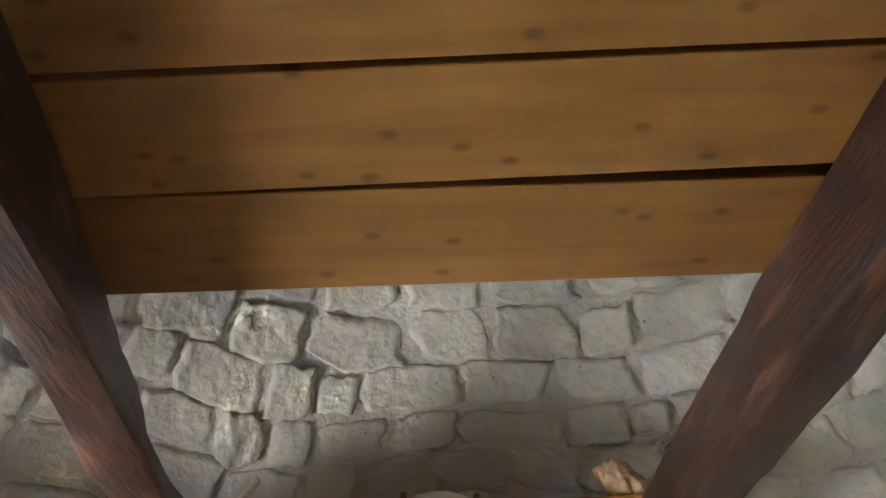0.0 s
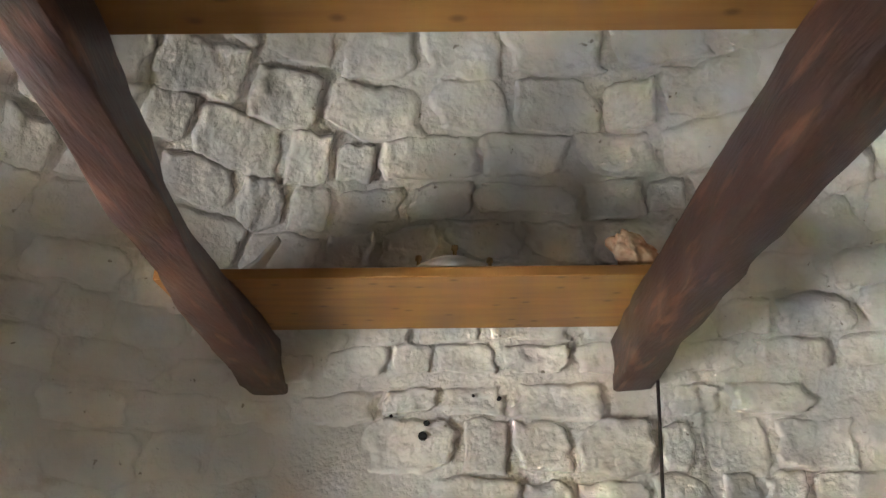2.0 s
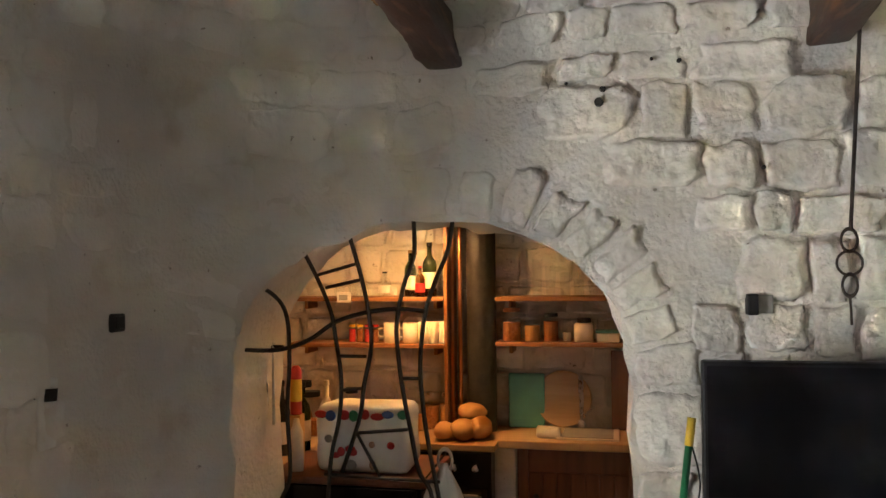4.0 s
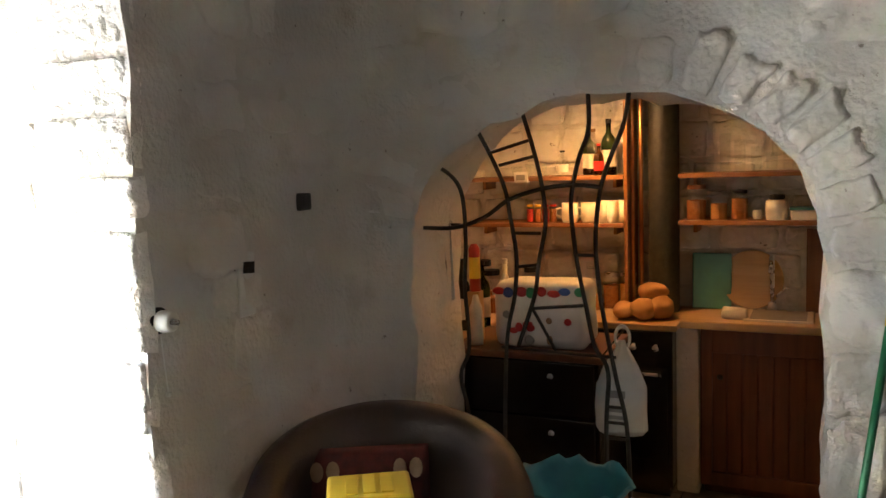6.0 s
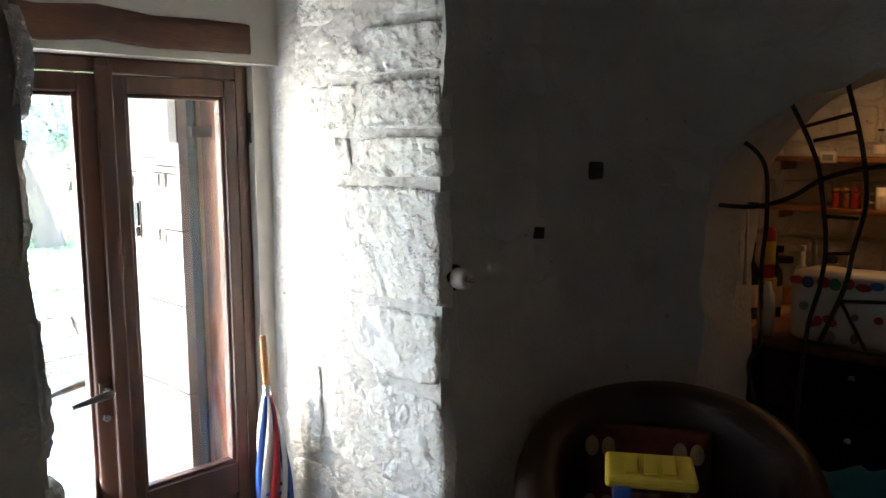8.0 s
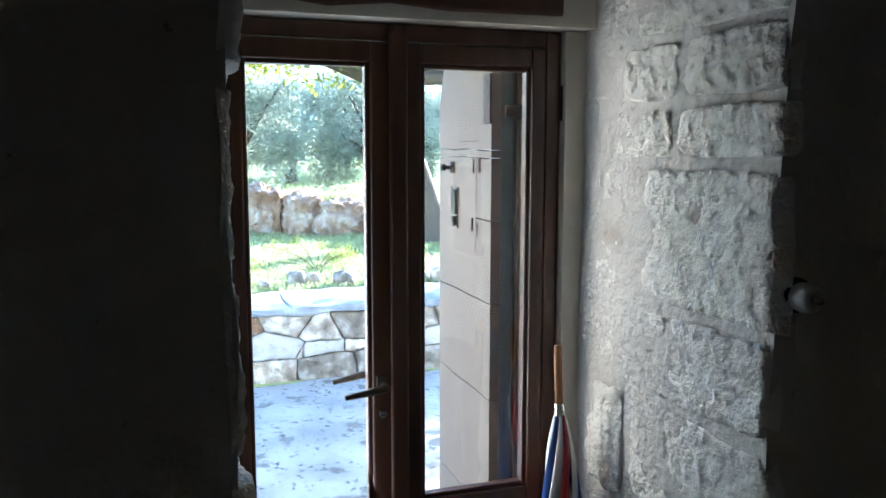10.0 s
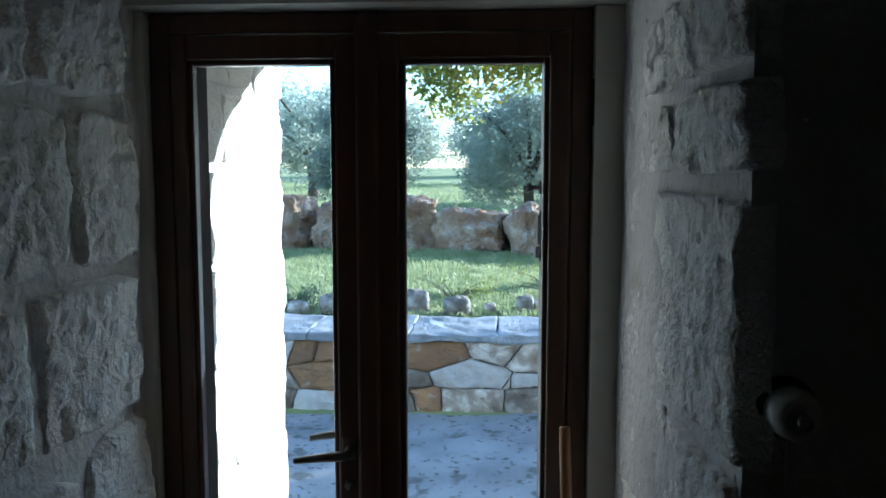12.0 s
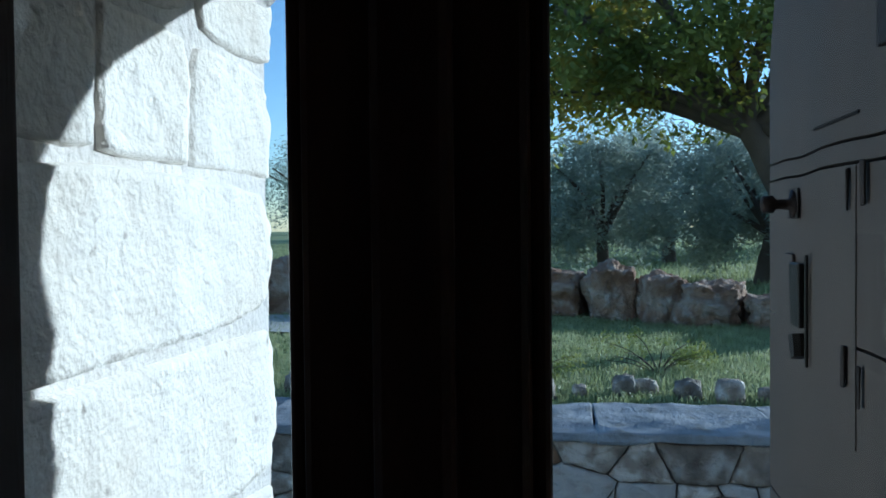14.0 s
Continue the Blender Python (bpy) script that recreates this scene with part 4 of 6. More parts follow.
p, nrm = on_west(2.347, 1.44)
thermostat = thing("thermostat", "white wall thermostat with a small dark display", "thermostat")
tm = Matrix.Translation(p + Vector((-0.006, 0.01, -0.06)))
part("housing", box(-0.02, 0.022, -0.042, 0.037, -0.11, 0.075, bevel=0.006), M_PLWHITE, thermostat).matrix_world = tm
part("control_unit", box(-0.02, 0.02, -0.036, 0.038, 0.03, 0.1, bevel=0.005), M_PLWHITE, thermostat).matrix_world = tm @ pose(0, 0, 0, -6)
part("display", box(0.022, 0.026, -0.025, 0.03, 0.03, 0.068, bevel=0.001), M_SCREEN, thermostat, "dark grey display").matrix_world = tm @ pose(0, 0, 0, -6)
part("cable", tube([p + Vector((0.004, -0.037, -0.0)), p + Vector((0.004, -0.035, -0.14))], 0.004, 6), M_PLBLACK, thermostat)

p, nrm = on_west(2.69, 1.62)
outlet = thing("wall_outlet", "black square socket sunk in the plaster", "socket")
om = Matrix.Translation(p)
part("box", rough_up(box(-0.03, 0.012, -0.035, 0.035, -0.03, 0.03, bevel=0.006), 0.004, 40), M_DARK, outlet).matrix_world = om
part("insert", box(0.012, 0.018, -0.022, 0.026, -0.02, 0.022, bevel=0.002), M_PLBLACK, outlet).matrix_world = om

p, nrm = room_face(math.atan2(1.85, 0.56 - CX), 1.66)
box2 = thing("junction_box", "open black and grey junction box in the wall", "junction box")
part("box", box(-0.035, 0.0, -0.03, 0.03, -0.035, 0.035, bevel=0.004), M_PLBLACK, box2).location = p - Vector((0, 0.02, 0))
part("cover", box(0.0, 0.05, -0.012, 0.018, -0.03, 0.032, bevel=0.003), M_GREY, box2, "grey side cover").location = p - Vector((0, 0.014, 0))

# hanging chain
chain = thing("chain", "thin iron rod and rings hanging from the beam", "chain")
cxx, cyy = 0.845, 3.02
part("rod", tube([(cxx + 0.02, cyy, 2.56), (cxx - 0.02, cyy, 1.9)], 0.006, 6), M_CHAIN, chain)
part("hook", tube(smooth_line([(cxx + 0.02, cyy, 2.55), (cxx + 0.02, cyy, 2.6)], 3), 0.008, 6), M_CHAIN, chain)
for zc, r, st in ((1.867, 0.024, 1.5), (1.795, 0.038, 1.0), (1.725, 0.022, 1.6)):
    part("ring", ring_bm((cxx - 0.025, cyy, zc), r, 0.0042, "y", 20, st), M_CHAIN, chain, smooth=True)
part("tail", tube([(cxx - 0.025, cyy, 1.69), (cxx - 0.022, cyy, 1.6)], 0.004, 6), M_CHAIN, chain)

# television
tv = thing("television", "large black flat screen television on a wall bracket", "television")
part("housing", box(0.355, 1.5, 2.88, 2.93, 0.84, 1.497, bevel=0.008), M_PLBLACK, tv)
part("screen", box(0.37, 1.485, 2.876, 2.879, 0.87, 1.482), M_SCREEN, tv, "glossy black screen")
part("bracket", box(0.8, 1.05, 2.93, 3.2, 1.05, 1.3, bevel=0.01), M_IRON, tv)
part("badge", box(0.905, 0.955, 2.872, 2.876, 0.85, 0.858), M_STEEL, tv)

broom = thing("broom", "green-handled broom with a yellow grip leaning on the wall", "broom")
part("handle", tube([(0.19, 2.95, 0.12), (0.325, 3.04, 1.2)], 0.0125, 10), M_GREENP, broom, smooth=True)
part("grip", tube([(0.325, 3.04, 1.2), (0.337, 3.048, 1.29)], 0.0145, 10), M_YELLOW, broom, "yellow plastic grip", True)
part("head", box(0.05, 0.33, 2.92, 2.97, 0.08, 0.13, bevel=0.01), M_GREENP, broom)
part("bristles", box(0.055, 0.325, 2.925, 2.965, 0.0, 0.08, bevel=0.004), M_DRY, broom)
part("hanging_cord", tube(smooth_line([(0.335, 3.04, 1.2), (0.36, 3.05, 1.08), (0.345, 3.05, 0.95), (0.37, 3.05, 0.85)], 5), 0.003, 6), M_PLBLACK, broom)

# ---- things on the shelf board ----
ZS = 2.737
dish = thing("ceramic_dish", "upturned cream ceramic dish with small knobs on the shelf board", "dish")
part("bowl", lathe([(0.135, 0.0), (0.137, 0.012), (0.115, 0.035), (0.07, 0.06), (0, 0.07)], 28, (0.16, 2.565, ZS)), M_PLASTER, dish, smooth=True)
for dx, dy, dz in ((-0.1, -0.03, 0.025), (0.01, -0.05, 0.05), (0.115, -0.03, 0.015)):
    part("knob", lathe([(0.008, 0), (0.006, 0.03), (0.011, 0.035), (0.01, 0.048), (0, 0.05)], 10, (0.16 + dx, 2.565 + dy, ZS + dz)), M_BRASS, dish, smooth=True)
bm = bmesh.new()
bmesh.ops.create_icosphere(bm, subdivisions=4, radius=1)
for v in bm.verts:
    q = v.co.copy()
    k = 1 + 0.35 * fbm(q * 1.5 + Vector((3, 0, 0))) + 0.12 * fbm(q * 6)
    v.co = Vector((q.x * 0.075 * k, q.y * 0.045 * k, q.z * 0.06 * k - 0.03 * q.x))
solid("coral_piece", bm, M_CORAL, "rough orange-brown coral lump on the shelf board", "ornament", smooth=True).location = (0.7, 2.485, ZS + 0.05)
bm = box(-0.09, 0.09, -0.03, 0.03, 0, 0.02, bevel=0.008)
bmesh.ops.subdivide_edges(bm, edges=bm.edges[:], cuts=3, use_grid_fill=True)
for v in bm.verts:
    v.co.y *= 1.1 - 4.5 * max(0, v.co.x)
    v.co.z += 0.9 * max(0, v.co.x + 0.03) ** 1.3
solid("shell_fragment", rough_up(bm, 0.006, 20), M_WHITE, "white pointed shell fragment on the shelf board", "ornament", smooth=True).matrix_world = pose(-0.4, 2.475, ZS + 0.012, 0, -28, 0)
bm = bmesh.new()
add_box(bm, -0.18, 0.28, 0.9, 1.2, 2.737, 2.752, bevel=0.005)
cloth = solid("folded_cloth", bm, M_CLOTH, "folded black cloth with white dots on the boards", "cloth")
rr = random.Random(6)
for _ in range(40):
    x, y = rr.uniform(-0.16, 0.26), rr.uniform(1.03, 1.1)
    bm = lathe([(0, 0.0), (rr.uniform(0.004, 0.008), 0.001)], 8, (x, y, 2.7352))
    part("dot", bm, M_PLWHITE, cloth, "white printed dot")
solid("black_case", box(0.5, 1.0, 0.95, 1.2, 2.737, 2.757, bevel=0.006), M_PLBLACK, "flat black case lying on the boards", "case")

# ---- armchair, cushion, storage box ----
chair = thing("tub_armchair", "dark brown leather tub armchair in the corner", "armchair")
CHX, CHY = -1.06, 2.36
face_a = math.atan2(0.3 - CHY, 0.15 - CHX)      # it faces the middle of the room


def tub(a0, a1, r_in, r_out, z0, ztop, n=44):
    bm = bmesh.new()
    rings = []
    for i in range(n + 1):
        t = i / n
        a = face_a + math.radians(a0 + (a1 - a0) * t)
        zt = ztop(t)
        prof = [(r_in, z0), (r_in - 0.01, z0 + 0.5 * (zt - z0)), (r_in - 0.005, zt - 0.06), (r_in + 0.02, zt - 0.015), ((r_in + r_out) / 2, zt), (r_out - 0.02, zt - 0.015), (r_out, zt - 0.06), (r_out - 0.005, z0 + 0.5 * (zt - z0)), (r_out - 0.04, z0)]
        rings.append([bm.verts.new((CHX + r * math.cos(a), CHY + r * math.sin(a), z)) for r, z in prof])
    m = len(rings[0])
    for a, b in zip(rings, rings[1:]):
        for k in range(m):
            bm.faces.new((a[k], a[(k + 1) % m], b[(k + 1) % m], b[k]))
    bm.faces.new(rings[0][::-1])
    bm.faces.new(rings[-1])
    bmesh.ops.recalc_face_normals(bm, faces=bm.faces)
    return bm


part("backrest", tub(48, 312, 0.32, 0.45, 0.1, lambda t: 0.62 + 0.3 * math.sin(math.pi * t) ** 0.8), M_LEATHER, chair, smooth=True)
part("seat", lathe([(0, 0.22), (0.31, 0.22), (0.325, 0.3), (0.31, 0.4), (0.27, 0.43), (0, 0.44)], 36, (CHX, CHY, 0)), M_LEATHER, chair, smooth=True)
part("base", lathe([(0, 0.06), (0.39, 0.06), (0.4, 0.14), (0.38, 0.22), (0, 0.22)], 36, (CHX, CHY, 0)), M_LEATHER, chair, smooth=True)
for k in range(4):
    a = face_a + math.radians(45 + 90 * k)
    part("foot", lathe([(0, 0), (0.02, 0), (0.026, 0.065), (0, 0.065)], 12, (CHX + 0.3 * math.cos(a), CHY + 0.3 * math.sin(a), 0)), M_REDWOOD, chair)
bm = bmesh.new()
bmesh.ops.create_grid(bm, x_segments=16, y_segments=16, size=1)
top = [v for v in bm.verts]
for v in bm.verts:
    u, w = v.co.x, v.co.y
    v.co = Vector((u * 0.2, 0.055 * (1 - u ** 4) * (1 - w ** 4), w * 0.2))
geo = bmesh.ops.duplicate(bm, geom=bm.faces[:] + bm.verts[:] + bm.edges[:])["geom"]
for v in geo:
    if isinstance(v, bmesh.types.BMVert):
        v.co.y *= -1
bmesh.ops.remove_doubles(bm, verts=bm.verts[:], dist=0.0005)
bmesh.ops.recalc_face_normals(bm, faces=bm.faces)
cushion = solid("cushion", bm, M_TARTAN, "dark red patchwork cushion on the armchair", "cushion", smooth=True)
cushion.matrix_world = pose(-1.2, 2.48, 0.62, -14, 0, 28)
for i, (u, w) in enumerate([(-0.14, 0.13), (0.13, 0.13), (-0.14, -0.05), (0.0, 0.03), (0.13, -0.08)]):
    for dx in (-0.026, 0.026):
        bm = lathe([(0, 0.004), (0.018, 0.003), (0.022, 0)], 12)
        c = part("patch", bm, M_TAN, cushion, "tan cloth patch", True)
        c.matrix_parent_inverse = Matrix()
        c.matrix_basis = Matrix.Translation((u + dx, -0.062 + 0.03 * (abs(u) + abs(w)), w)) @ pose(0, 0, 0, 90) @ Matrix.Diagonal((1, 1.5, 1, 1))

crate = thing("storage_box", "clear plastic storage box with a yellow lid on the armchair", "storage box")
cm = pose(-1.03, 2.2, 0.44, 0, 0, 32)
bm = bmesh.new()
add_box(bm, -0.105, 0.105, -0.08, 0.08, 0.0, 0.37, bevel=0.02)
for v in bm.verts:
    v.co.x *= 0.86 + 0.14 * v.co.z / 0.37
    v.co.y *= 0.86 + 0.14 * v.co.z / 0.37
part("body", bm, M_CLEARPL, crate, "cloudy clear plastic body").matrix_world = cm
part("lid", box(-0.122, 0.122, -0.096, 0.096, 0.362, 0.395, bevel=0.012), M_YELLOW, crate, "yellow plastic lid").matrix_world = cm
for k in (-0.05, 0.0, 0.05):
    part("lid_rib", box(k - 0.018, k + 0.018, -0.065, 0.065, 0.395, 0.4, bevel=0.002), M_YELLOW, crate).matrix_world = cm
part("clip", box(-0.1, -0.05, -0.104, -0.092, 0.28, 0.37, bevel=0.004), M_BLUE, crate, "blue printed clip").matrix_world = cm
part("contents", box(-0.07, 0.07, -0.05, 0.05, 0.012, 0.24, bevel=0.02), M_GREY, crate).matrix_world = cm

stool = thing("stool", "small round wooden stool", "stool")
SX, SY = -0.62, 2.86
part("seat", lathe([(0, 0.47), (0.17, 0.47), (0.18, 0.485), (0.17, 0.5), (0, 0.5)], 28, (SX, SY, 0)), M_SHELF, stool, smooth=False)
for k in range(3):
    a = 0.6 + 2.094 * k
    part("leg", tube([(SX + 0.16 * math.cos(a), SY + 0.16 * math.sin(a), 0), (SX + 0.1 * math.cos(a), SY + 0.1 * math.sin(a), 0.475)], 0.016, 8), M_SHELF, stool)
bm = bmesh.new()
rows = []
for j in range(7):
    t = j / 6
    r = 0.09 + 0.1 * t ** 0.8
    rows.append([bm.verts.new((SX + r * math.cos(6.283 * i / 40) * (1 + 0.1 * t * math.sin(5 * 6.283 * i / 40)), SY + r * math.sin(6.283 * i / 40), 0.502 + 0.15 * t + 0.06 * t * t * fbm((math.cos(6.283 * i / 40) * 1.7, math.sin(6.283 * i / 40) * 1.7, t)))) for i in range(40)])
for a, b in zip(rows, rows[1:]):
    for i in range(40):
        bm.faces.new((a[i], a[(i + 1) % 40], b[(i + 1) % 40], b[i]))
bm.faces.new(rows[0][::-1])
tb = solid("crumpled_bag", bm, M_TEALPAPER, "crumpled open teal plastic bag on a stool", "bag", smooth=True)
md = tb.modifiers.new("thick", "SOLIDIFY")
md.thickness = 0.003

# umbrella leaning beside the door
umbrella = thing("umbrella", "folded red, white and blue umbrella leaning by the door", "umbrella")
u0, u1 = Vector((-2.17, 1.775, 0.06)), Vector((-2.2, 1.74, 1.09))
ax = (u1 - u0).normalized()
part("shaft", tube([u0, u0 + ax * 0.9], 0.006, 8), M_STEEL, umbrella)
part("handle", tube([u0 + ax * 0.86, u0 + ax * 0.96, u1], lambda t: 0.012 + 0.003 * math.sin(6 * t), 10), M_OAK, umbrella, "turned wooden handle", True)
part("collar", tube([u0 + ax * 0.82, u0 + ax * 0.865], 0.014, 10), M_STEEL, umbrella)
cols = (M_RED, M_PLWHITE, M_BLUE, M_PLWHITE)
for s in range(8):
    bm = bmesh.new()
    side = ax.orthogonal().normalized()
    up = ax.cross(side)
    rows = []
    for j in range(13):
        t = j / 12
        r = 0.014 + 0.036 * math.sin(math.pi * min(1, t * 1.02)) ** 0.7 * (1.0 if t > 0.4 else 0.75)
        rows.append([bm.verts.new(u0 + ax * (0.1 + 0.73 * t) + (r * (1 + 0.25 * math.sin(k * 1.57))) * (math.cos(a) * side + math.sin(a) * up)) for k, a in enumerate([(s + q / 3) * 6.283 / 8 + 2.6 * t for q in range(4)])])
    for a, b in zip(rows, rows[1:]):
        for k in range(3):
            bm.faces.new((a[k], a[k + 1], b[k + 1], b[k]))
    part("gore", bm, cols[s % 4], umbrella, smooth=True)
part("strap", ring_bm(u0 + ax * 0.5, 0.045, 0.006, "z", 16), M_BLUE, umbrella)

# ---- kitchen ----
KB = 4.82       # free face of the back wall
lamp = thing("kitchen_lamp", "round warm lamp hanging low above the kitchen", "lamp")
LX, LY, LZ = -0.94, 4.25, 2.05
part("diffuser", lathe([(0, -0.05), (0.07, -0.045), (0.115, -0.025), (0.13, 0.0), (0, 0.0)], 28, (LX, LY, LZ)), M_KLAMP, lamp, "warm glowing diffuser", True)
part("shade", lathe([(0.132, -0.002), (0.14, 0.0), (0.1, 0.07), (0.03, 0.11), (0, 0.112)], 28, (LX, LY, LZ)), M_PLWHITE, lamp, "white round shade", True)
part("cord", tube([(LX, LY, LZ + 0.11), (LX, LY, 2.6)], 0.004, 8), M_PLWHITE, lamp)
kl = bpy.data.lights.new("kitchen_lamp_light", "AREA")
kl.shape, kl.size, kl.energy, kl.color = "DISK", 0.2, KITCHEN_POWER, (1.0, 0.33, 0.035)
new("kitchen_lamp_light", kl).matrix_world = look((LX, LY, LZ - 0.06), (LX, LY, 0))

# black cupboard just behind the grille
cup = thing("black_cupboard", "low black cupboard with small steel knobs and a red-brown top", "cupboard")
part("body", box(-1.36, -0.72, 3.62, 4.05, 0.05, 0.86, bevel=0.006), M_BLACK, cup)
part("top", box(-1.42, -0.69, 3.58, 4.08, 0.862, 0.892, bevel=0.008), M_REDWOOD, cup, "red-brown wooden top")
for z0, z1 in ((0.62, 0.85), (0.36, 0.6), (0.08, 0.34)):
    d = part("drawer", box(-1.34, -0.74, 3.605, 3.62, z0, z1, bevel=0.004), M_BLACK, cup)
    part("knob", lathe([(0.006, 0), (0.006, 0.014), (0.013, 0.018), (0.012, 0.028), (0, 0.03)], 12), M_STEEL, d, "small steel knob", True).matrix_world = pose(-0.93, 3.605, (z0 + z1) / 2 + 0.06, 90)
part("plinth", box(-1.34, -0.74, 3.64, 4.03, 0, 0.05), M_BLACK, cup)

# kitchen roll pack on the cupboard
pack = thing("paper_roll_pack", "white film pack of paper rolls printed in red, blue and green", "paper pack")
bm = box(-1.22, -0.79, 3.66, 3.9, 0.893, 1.19, bevel=0.045, seg=3)
bmesh.ops.subdivide_edges(bm, edges=[e for e in bm.edges if e.calc_length() > 0.1], cuts=4, use_grid_fill=True)
part("film", rough_up(bm, 0.008, 9), M_PLWHITE, pack, smooth=True)
rr = random.Random(12)


def print_spot(x, z, rx, rz, m):
    bm = lathe([(0, 0.004), (0.8, 0.004), (1.0, 0.0)], 14)
    part("print", bm, m, pack, "printed colour patch").matrix_world = pose(x, 3.656, z, 90) @ Matrix.Diagonal((rx, rz, 1, 1))


for i in range(8):
    print_spot(-1.185 + 0.052 * i + rr.uniform(-0.008, 0.008), 1.15 + rr.uniform(-0.012, 0.008), rr.uniform(0.022, 0.034), rr.uniform(0.016, 0.026), (M_RED, M_BLUE, M_RED, M_GREENP, M_RED, M_RED, M_BLUE, M_GREENP)[i])
for i in range(9):
    print_spot(-1.16 + 0.3 * rr.random(), 0.93 + 0.14 * rr.random(), rr.uniform(0.012, 0.028), rr.uniform(0.012, 0.024), (M_RED, M_TAN, M_RED, M_GREY)[i % 4])

# carrier bag hanging from the cupboard's corner
bm = bmesh.new()
prof = [(0.595, 0.085), (0.62, 0.105), (0.7, 0.11), (0.8, 0.1), (0.88, 0.07), (0.94, 0.035), (0.99, 0.012)]
rows = []
for z, r in prof:
    rows.append([bm.verts.new((-0.61 + r * math.cos(6.283 * i / 24) + 0.01 * fbm((i * 0.6, z * 9, 0)) + 0.02 * (z - 0.6), 3.53 + 0.45 * r * math.sin(6.283 * i / 24) + 0.012 * fbm((i * 0.6, z * 9, 4)), z)) for i in range(24)])
for a, b in zip(rows, rows[1:]):
    for i in range(24):
        bm.faces.new((a[i], a[(i + 1) % 24], b[(i + 1) % 24], b[i]))
bm.faces.new(rows[0][::-1])
bm.faces.new(rows[-1])
bag = solid("carrier_bag", bm, M_BAG, "white plastic carrier bag hanging from the cupboard", "bag", smooth=True)
for z, h in ((0.76, 0.03), (0.7, 0.015), (0.67, 0.015)):
    part("print", box(-0.66, -0.58, 3.475, 3.479, z, z + h), M_GREY, bag, "grey printed bars")
part("bag_handle", ring_bm((-0.6, 3.53, 1.0), 0.03, 0.006, "y", 16, 1.6), M_BAG, bag)
solid("bag_hook", tube([(-0.6, 3.53, 1.03), (-0.6, 3.6, 1.03), (-0.72, 3.65, 0.88)], 0.004, 6), M_IRON, "black iron hook on the cupboard's corner", "hook")

# cooker with a board on it
cooker = thing("cooker", "black enamelled cooker with steel knobs", "cooker")
part("body", box(-1.02, -0.53, 4.3, KB, 0.06, 0.86, bevel=0.006), M_BLACK, cooker)
part("oven_door", box(-1.0, -0.55, 4.285, 4.3, 0.2, 0.68, bevel=0.004), M_BLACK, cooker)
part("oven_handle", tube([(-0.97, 4.262, 0.65), (-0.58, 4.262, 0.65)], 0.008), M_STEEL, cooker, "steel bar handle")
for i in range(4):
    part("knob", lathe([(0.016, 0), (0.018, 0.012), (0.013, 0.028), (0, 0.028)], 14), M_STEEL, cooker, "steel control knob", True).matrix_world = pose(-0.94 + 0.11 * i, 4.3, 0.78, 90)
part("foot", box(-1.0, -0.55, 4.34, 4.78, 0, 0.06), M_BLACK, cooker)
solid("wooden_board", box(-1.05, -0.51, 4.3, KB - 0.01, 0.862, 0.895, bevel=0.005), M_TOP, "pale wooden board covering the cooker", "board")
# bread in its bag
for i, (x, y, z, sx, sy, sz) in enumerate([(-0.69, 4.42, 0.95, 0.07, 0.09, 0.055), (-0.61, 4.45, 0.955, 0.065, 0.08, 0.06), (-0.66, 4.5, 1.03, 0.08, 0.07, 0.045), (-0.79, 4.42, 0.94, 0.06, 0.08, 0.045)]):
    bm = bmesh.new()
    bmesh.ops.create_icosphere(bm, subdivisions=3, radius=1)
    for v in bm.verts:
        v.co *= 1 + 0.12 * fbm(v.co * 1.5 + Vector((i * 3, 0, 0)))
        v.co = Vector((v.co.x * sx, v.co.y * sy, v.co.z * sz))
    solid("bread_roll", bm, M_BREAD, "golden brown bread roll on the wooden board", "bread", "bread rolls", smooth=True).location = (x, y, z)

# stove pipe and copper pipes
solid("stove_pipe", lathe([(0.08, 0.9), (0.08, 2.6)], 28, (-0.63, 4.66, 0)), M_IRON, "thick matt black stove pipe rising to the ceiling", "pipe", smooth=True)
for dx in (0.0, 0.045):
    solid("copper_pipe", tube([(-0.79 + dx, 4.64, 0.9), (-0.79 + dx, 4.64, 2.6)], 0.011, 10), M_COPPER, "thin copper water pipe up the kitchen wall", "pipe", "copper pipes", smooth=True)
solid("pier", rough_up(box(-0.53, -0.42, 4.42, KB, 0, 0.858, bevel=0.01), 0.01, 8), M_WASH, "whitewashed masonry pier under the worktop", "pier", kind="structure")

# sink unit
sink = thing("sink_cabinet", "dark red-brown cupboard with a boarded door under the sink", "cabinet")
part("body", box(-0.415, 0.2, 4.46, KB, 0.05, 0.855), M_REDWOOD, sink)
for x0, x1, z0, z1 in ((-0.415, -0.36, 0.05, 0.855), (0.145, 0.2, 0.05, 0.855), (-0.36, 0.145, 0.74, 0.855), (-0.36, 0.145, 0.05, 0.12)):
    part("frame_rail", box(x0, x1, 4.435, 4.46, z0, z1, bevel=0.004), M_REDWOOD, sink)
for i in range(7):
    part("door_board", box(-0.358 + 0.072 * i, -0.29 + 0.072 * i, 4.442, 4.458, 0.122, 0.738, bevel=0.005), M_REDWOOD, sink)
part("knob", lathe([(0.007, 0), (0.015, 0.016), (0, 0.026)], 12), M_IRON, sink, "small black knob", True).matrix_world = pose(-0.32, 4.44, 0.62, 90)
part("plinth", box(-0.4, 0.19, 4.48, KB, 0, 0.05), M_REDWOOD, sink)
worktop = thing("worktop", "pale stone worktop with an inset sink", "worktop")
part("slab", box(-0.58, 0.52, 4.42, KB, 0.857, 0.898, bevel=0.006), M_TOP, worktop)
